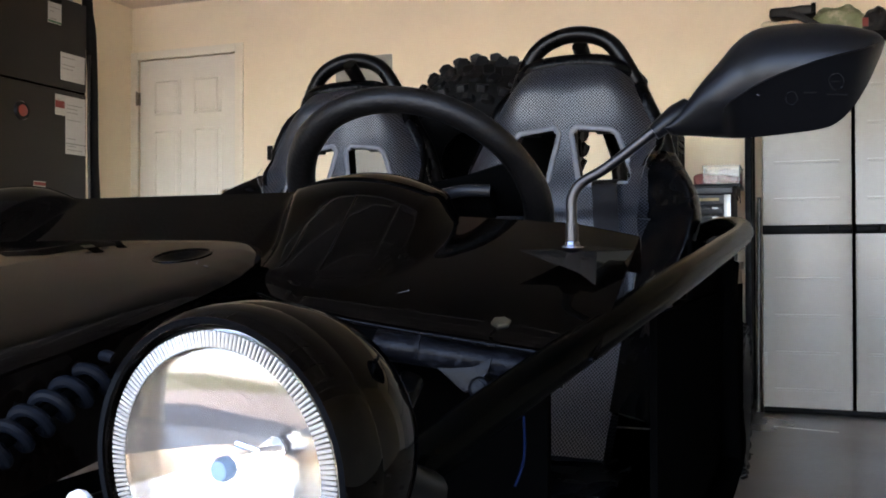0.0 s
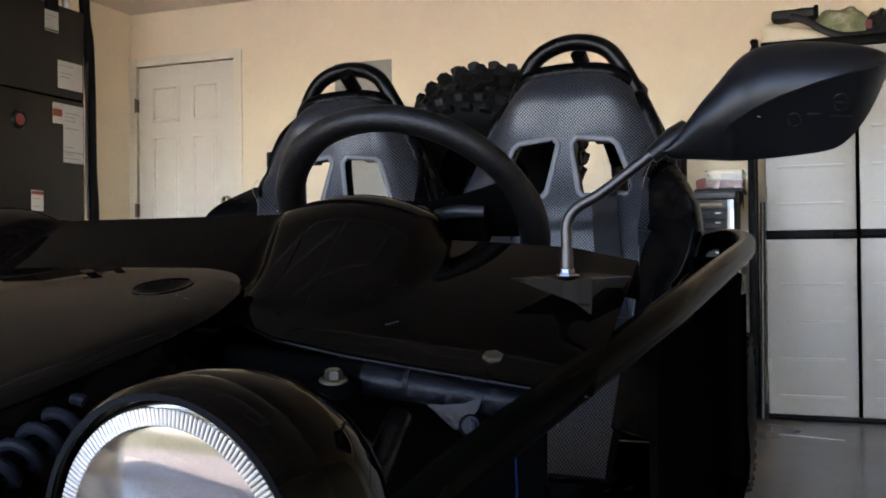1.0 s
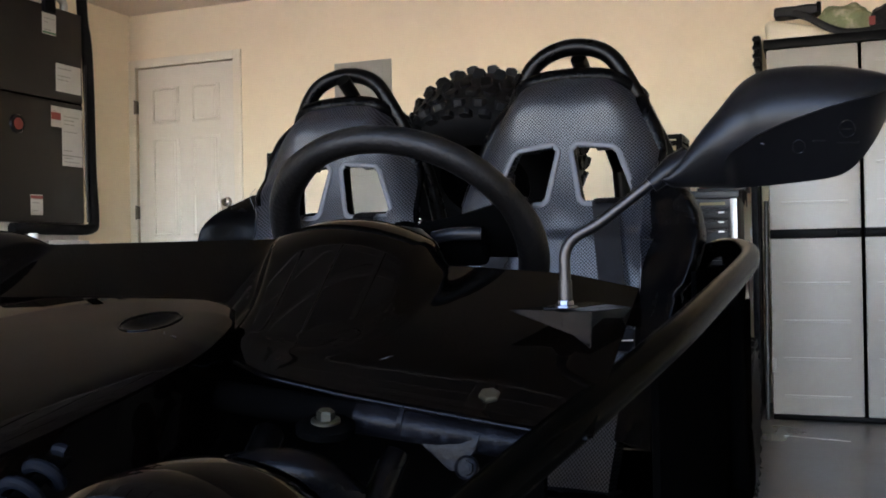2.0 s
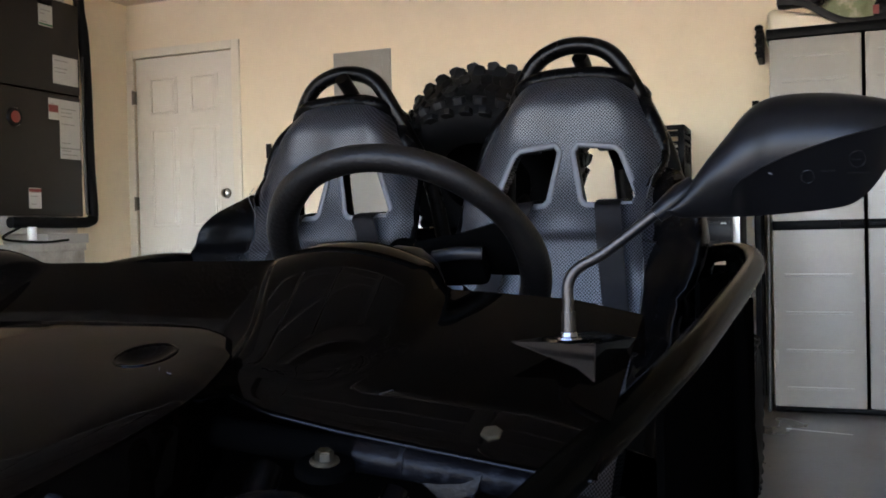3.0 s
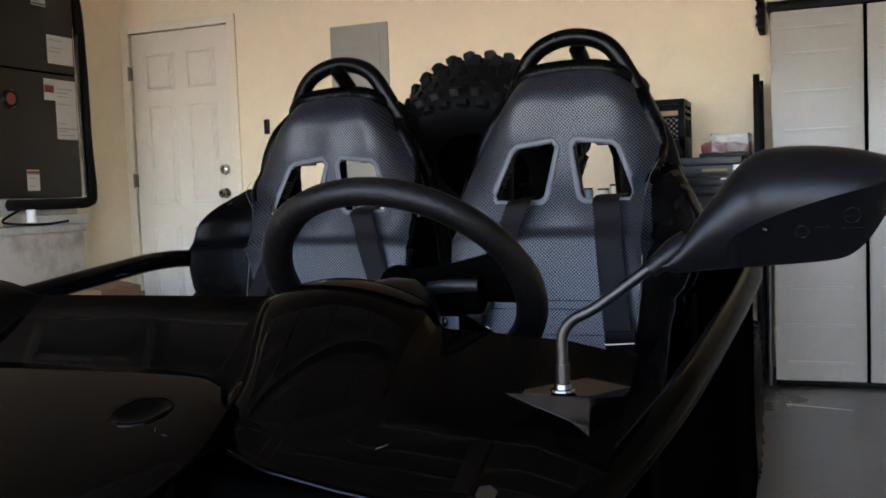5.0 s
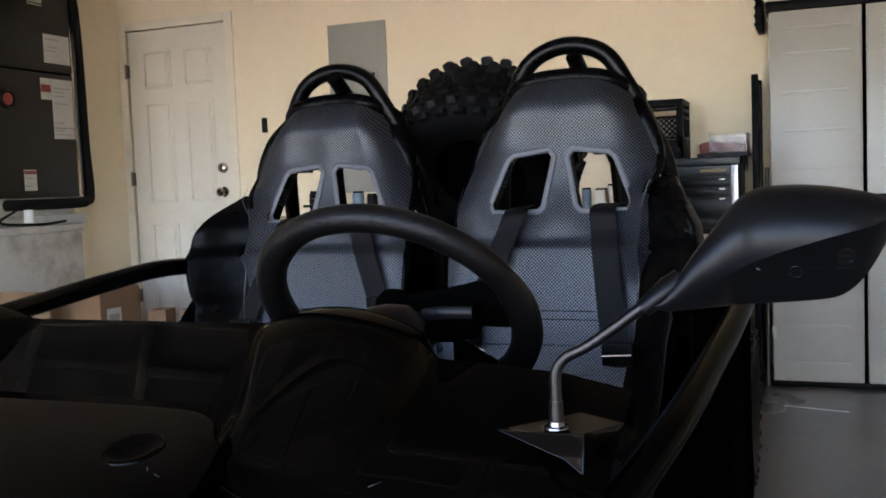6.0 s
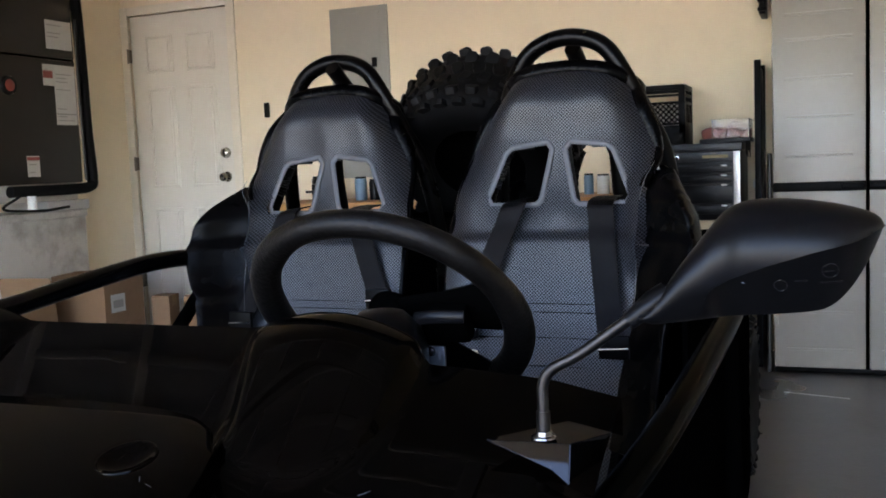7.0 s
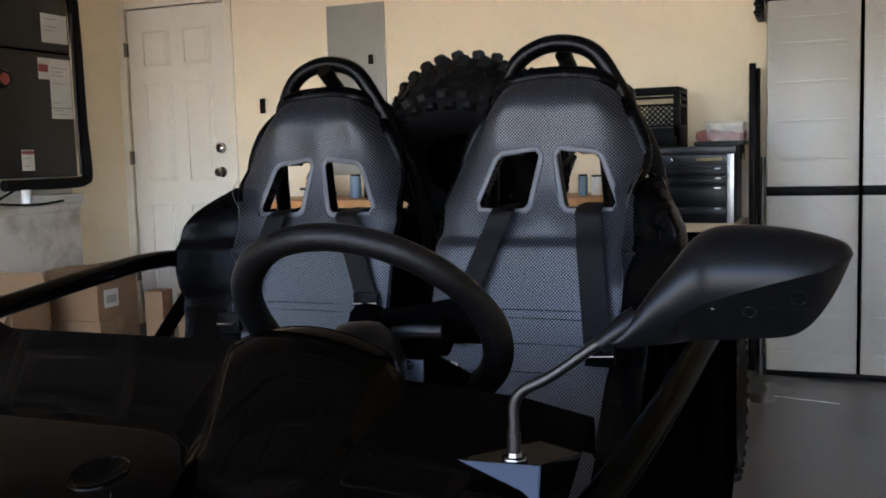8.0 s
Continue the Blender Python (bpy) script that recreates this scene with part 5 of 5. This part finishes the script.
        part("hole_lining", sweep(spline(pts, 3, closed=True), 0.027, 10, closed=True, flat=0.2, side=(0, 1, 0)), M_BLACKPL, st)

    def strip(rows, width, name, label):
        def f(u, v):
            i = v * (len(rows) - 1)
            k = min(int(i), len(rows) - 2)
            a, b = Vector(rows[k]), Vector(rows[k + 1])
            p = a.lerp(b, i - k)
            return p + Vector(((u - 0.5) * width, 0, (u - 0.5) * width * SLOPE[0]))
        return part(name, thicken(grid(6, 40, f), 0.0025), M_BELT, st, label, smooth=60)

    SLOPE = [0.0]
    off = 0.030
    right = [(0.112, seat_y(0.93) + 0.10, 0.918), (0.113, seat_y(0.925) + 0.03, 0.917), (0.114, seat_y(0.91) - 0.010, 0.912)] + [(0.114 + lean * t, seat_y(0.90 - 0.34 * t) - off - 0.012 * t, 0.90 - 0.34 * t) for t in [k / 8 for k in range(9)]]
    strip(right, 0.063, "shoulder_belt", "black harness belt")
    SLOPE[0] = 0.12
    left = [(-0.10, seat_y(0.93) + 0.10, 0.918), (-0.102, seat_y(0.925) + 0.03, 0.917), (-0.105, seat_y(0.91) - 0.010, 0.912)] + [(-0.105 - 0.105 * t, seat_y(0.90 - 0.30 * t) - off - 0.012 * t, 0.90 - 0.30 * t) for t in [k / 8 for k in range(9)]]
    strip(left, 0.063, "shoulder_belt", "black harness belt")
    for x, z in (clasp, (-0.205, 0.62)):
        bk = part("buckle", box(x - 0.036, seat_y(z) - 0.062, z - 0.035, x + 0.036, seat_y(z) - 0.046, z + 0.02, 0.006), M_BLACKPL, st, "black harness adjuster")
        part("bar", sweep([(x - 0.034, seat_y(z) - 0.064, z - 0.012), (x + 0.034, seat_y(z) - 0.064, z - 0.008)], 0.0035, 8), M_CHROME, bk)

    # horizontal quilting seams low on the back
    for z in (0.665, 0.645, 0.585, 0.52):
        part("quilt_seam", sweep([(x, seat_y(z) - 0.018 * (x / 0.22) ** 2 - 0.0005, z) for x in [-0.2 + 0.04 * k for k in range(11)]], 0.0010, 6), M_VINYL, st)

    def cushion(u, v):
        a = 2 * u - 1
        y = -3.02 - 0.46 * v
        zz = 0.250 + 0.02 * abs(a) ** 3
        if v > 0.9:
            zz -= 0.1 * (v - 0.9)
        return (a * 0.24, y, zz)

    part("cushion", thicken(grid(30, 30, cushion), 0.006), M_VINYL, st, "smooth black vinyl seat cushion", smooth=60)
    part("seat_base", box(-0.22, -3.45, 0.2305, 0.22, -3.0, 0.236, 0.002), M_DARK, st)
    return st


build_seat(-0.609, -1)
build_seat(-1.296, 1, 0.032, 0.145, (0.214, 0.687), 0.06, -0.012, 0.032)


# ---- frame tubes ----
def roll_hoop(cx, parent, dz=0.0, back=0.0, post=False):
    pts = [(-0.245, -2.50, 0.55), (-0.235, -2.52, 0.85), (-0.205, -2.58, 1.08), (-0.165, -2.61, 1.20), (-0.115, -2.62, 1.285), (-0.045, -2.62, 1.322), (0.03, -2.62, 1.322),
           (0.09, -2.62, 1.293), (0.135, -2.615, 1.225), (0.185, -2.59, 1.12), (0.225, -2.55, 1.01), (0.25, -2.50, 0.80), (0.25, -2.48, 0.55)]
    h = part("roll_hoop", sweep(spline([(cx + x, y + back, z + dz) for x, y, z in pts], 6), 0.0225, 18), M_TUBE, kart, "black tubular head hoop")
    part("hoop_brace", sweep(spline([(cx + 0.0, -2.60, 1.30), (cx + 0.02, -2.45, 1.18), (cx + 0.05, -2.3, 1.02)], 4), 0.022, 12), M_TUBE, h)
    if post:
        part("rear_post", sweep(spline([(cx + 0.05, -2.30, 1.02), (cx + 0.055, -2.29, 0.93), (cx + 0.06, -2.28, 0.80), (cx + 0.06, -2.28, 0.60)], 4), 0.024, 14), M_TUBE, h)
    return h


roll_hoop(-0.600, kart, post=True)
roll_hoop(-1.305, kart, -0.006, 0.06)
rail = [(-0.30, -2.55, 0.70), (-0.27, -2.72, 0.765), (-0.215, -2.90, 0.785), (-0.160, -3.02, 0.782), (-0.138, -3.16, 0.765), (-0.140, -3.36, 0.745), (-0.150, -3.60, 0.722), (-0.175, -3.95, 0.680), (-0.225, -4.20, 0.628), (-0.285, -4.40, 0.57), (-0.36, -4.62, 0.49)]
part("side_rail", sweep(spline(rail, 8), 0.0205, 18), M_RAILDIM, kart, "black tubular side rail")
far_rail = [(-1.58, -2.45, 0.690), (-1.63, -2.62, 0.745), (-1.662, -2.80, 0.775), (-1.676, -2.97, 0.781)] + [(2 * XV - x, y, z) for x, y, z in rail[4:]]
part("side_rail", sweep(spline(far_rail, 8), 0.0240, 18), M_RAIL, kart, "black tubular side rail")
STRUT = [(-1.627, -2.800, 0.718), (-1.673, -2.950, 0.540)]
for s in (0, 1):
    fx = (lambda x: x) if s == 0 else (lambda x: 2 * XV - x)
    part("lower_rail", sweep(spline([(fx(-0.20), -2.50, 0.30), (fx(-0.17), -3.0, 0.27), (fx(-0.19), -3.8, 0.27), (fx(-0.30), -4.4, 0.32)], 6), 0.022, 14), M_DARK, kart)
    part("rail_strut", sweep([(fx(-0.20), -2.82, 0.765), (fx(-0.17), -3.05, 0.28)] if s == 0 else STRUT, 0.020, 12), M_DARK, kart)
    part("rail_strut", sweep([(fx(-0.20), -2.62, 0.70), (fx(-0.24), -2.45, 0.28)], 0.02, 12), M_DARK, kart)
    # Dark sheets added on the near side to black out the gap below the rail.
    if s == 0:
        part("seat_side_blocker", box(-0.222, -3.40, 0.24, -0.212, -2.38, 0.745, 0.003), M_DARK, kart)
    part("side_panel", box(min(fx(-0.195), fx(-0.205)), -3.95 if s == 0 else -2.9, 0.14, max(fx(-0.195), fx(-0.205)), -2.25, 0.64 if s == 0 else 0.5, 0.002), M_DARK, kart)
part("rear_bulkhead", box(-1.56, -2.44, 0.231, -0.24, -2.42, 0.74, 0.004), M_DARK, kart)
part("rear_crossbar", sweep([(-1.55, -2.50, 0.58), (-0.30, -2.50, 0.58)], 0.022, 14), M_TUBE, kart)
part("engine_block", box(-1.25, -2.40, 0.32, -0.65, -1.75, 0.80, 0.04), M_DARK, kart, "dark engine block behind the seats")
part("tank", box(-1.33, -2.42, 0.60, -0.98, -2.15, 0.86, 0.03), M_DARK, kart)
part("spare_rack", sweep(spline([(-1.25, -2.42, 0.58), (-1.22, -2.35, 0.92), (-1.20, -1.85, 0.86), (-1.22, -1.75, 0.5)], 5), 0.018, 12), M_TUBE, kart)
part("spare_rack", sweep(spline([(-0.82, -2.42, 0.58), (-0.85, -2.35, 0.92), (-0.86, -1.85, 0.86), (-0.82, -1.75, 0.5)], 5), 0.018, 12), M_TUBE, kart)


def tyre(name, R, W, parent, m, label, seed):
    """Balloon off-road tyre: carcass, rim and lugs in staggered rows."""
    ty = new(name)
    ty.parent = parent
    ty.matrix_local = m
    tagged(ty, label)
    r0 = R * 0.92
    prof = [(R * 0.46, -W * 0.36), (R * 0.60, -W * 0.46), (R * 0.76, -W * 0.50), (r0 * 0.93, -W * 0.45), (r0 * 0.985, -W * 0.33), (r0, -W * 0.15), (r0, W * 0.15), (r0 * 0.985, W * 0.33),
            (r0 * 0.93, W * 0.45), (R * 0.76, W * 0.50), (R * 0.60, W * 0.46), (R * 0.46, W * 0.36)]
    part("carcass", lathe(prof, 56, close=True), M_RUBBER, ty, "black balloon tyre carcass")
    part("wheel_rim", lathe([(R * 0.458, -W * 0.36), (R * 0.44, -W * 0.3), (R * 0.40, -W * 0.1), (R * 0.12, -W * 0.05), (0.0, -W * 0.05)], 32), M_DARK, ty, "dark steel wheel")
    rnd = random.Random(seed)
    b = slab([(-0.018, -0.012), (-0.010, -0.015), (0.010, -0.015), (0.018, -0.012), (0.018, 0.006), (0.010, 0.015), (-0.010, 0.015), (-0.018, 0.006)], -0.012, 0.010, 0.003)
    bmesh.ops.recalc_face_normals(b, faces=b.faces)
    me = bpy.data.meshes.new("tread_block")
    b.to_mesh(me)
    b.free()
    me.materials.append(M_RUBBER)
    n = 29
    for row, (h, rr, lean, sc) in enumerate(((-0.44, 0.945, -62, 0.9), (-0.27, 0.985, -28, 1.0), (-0.09, 1.0, -5, 0.95), (0.09, 1.0, 5, 0.95), (0.27, 0.985, 28, 1.0), (0.44, 0.945, 62, 0.9))):
        for k in range(n):
            a = 2 * math.pi * (k + (0.5 if row % 2 else 0) + 0.08 * rnd.uniform(-1, 1)) / n
            ob = new("tread_block", me)
            ob.parent = ty
            ob.matrix_local = Matrix.Rotation(a, 4, "Z") @ Matrix.Translation((r0 * rr, 0, W * h)) @ Matrix.Rotation(radians(90 + lean), 4, "Y") @ Matrix.Rotation(radians(rnd.uniform(-5, 5) + (14 if row % 2 else -14)), 4, "Z") @ Matrix.Diagonal((sc * R / 0.245, sc * R / 0.245, sc, 1))
    return ty


tyre("spare_tyre", 0.312, 0.25, kart, Matrix.Translation((-0.964, -2.26, 1.06)) @ Matrix.Rotation(radians(-48), 4, "X"), "knobbly black spare tyre lying tilted behind the seats", 3)
tyre("rear_wheel", 0.26, 0.24, kart, Matrix.Translation((-0.315, -2.05, 0.27)) @ Matrix.Rotation(radians(90), 4, "Y"), "knobbly black rear wheel", 4)
tyre("rear_wheel", 0.26, 0.24, kart, Matrix.Translation((2 * XV + 0.295, -2.05, 0.27)) @ Matrix.Rotation(radians(90), 4, "Y"), "knobbly black rear wheel", 5)
tyre("front_wheel", 0.235, 0.16, kart, Matrix.Translation((XC + 0.52, -4.64, 0.232)) @ Matrix.Rotation(radians(90), 4, "Y"), "knobbly black front wheel", 6)
tyre("front_wheel", 0.235, 0.16, kart, Matrix.Translation((XC - 0.52, -4.64, 0.232)) @ Matrix.Rotation(radians(90), 4, "Y"), "knobbly black front wheel", 7)
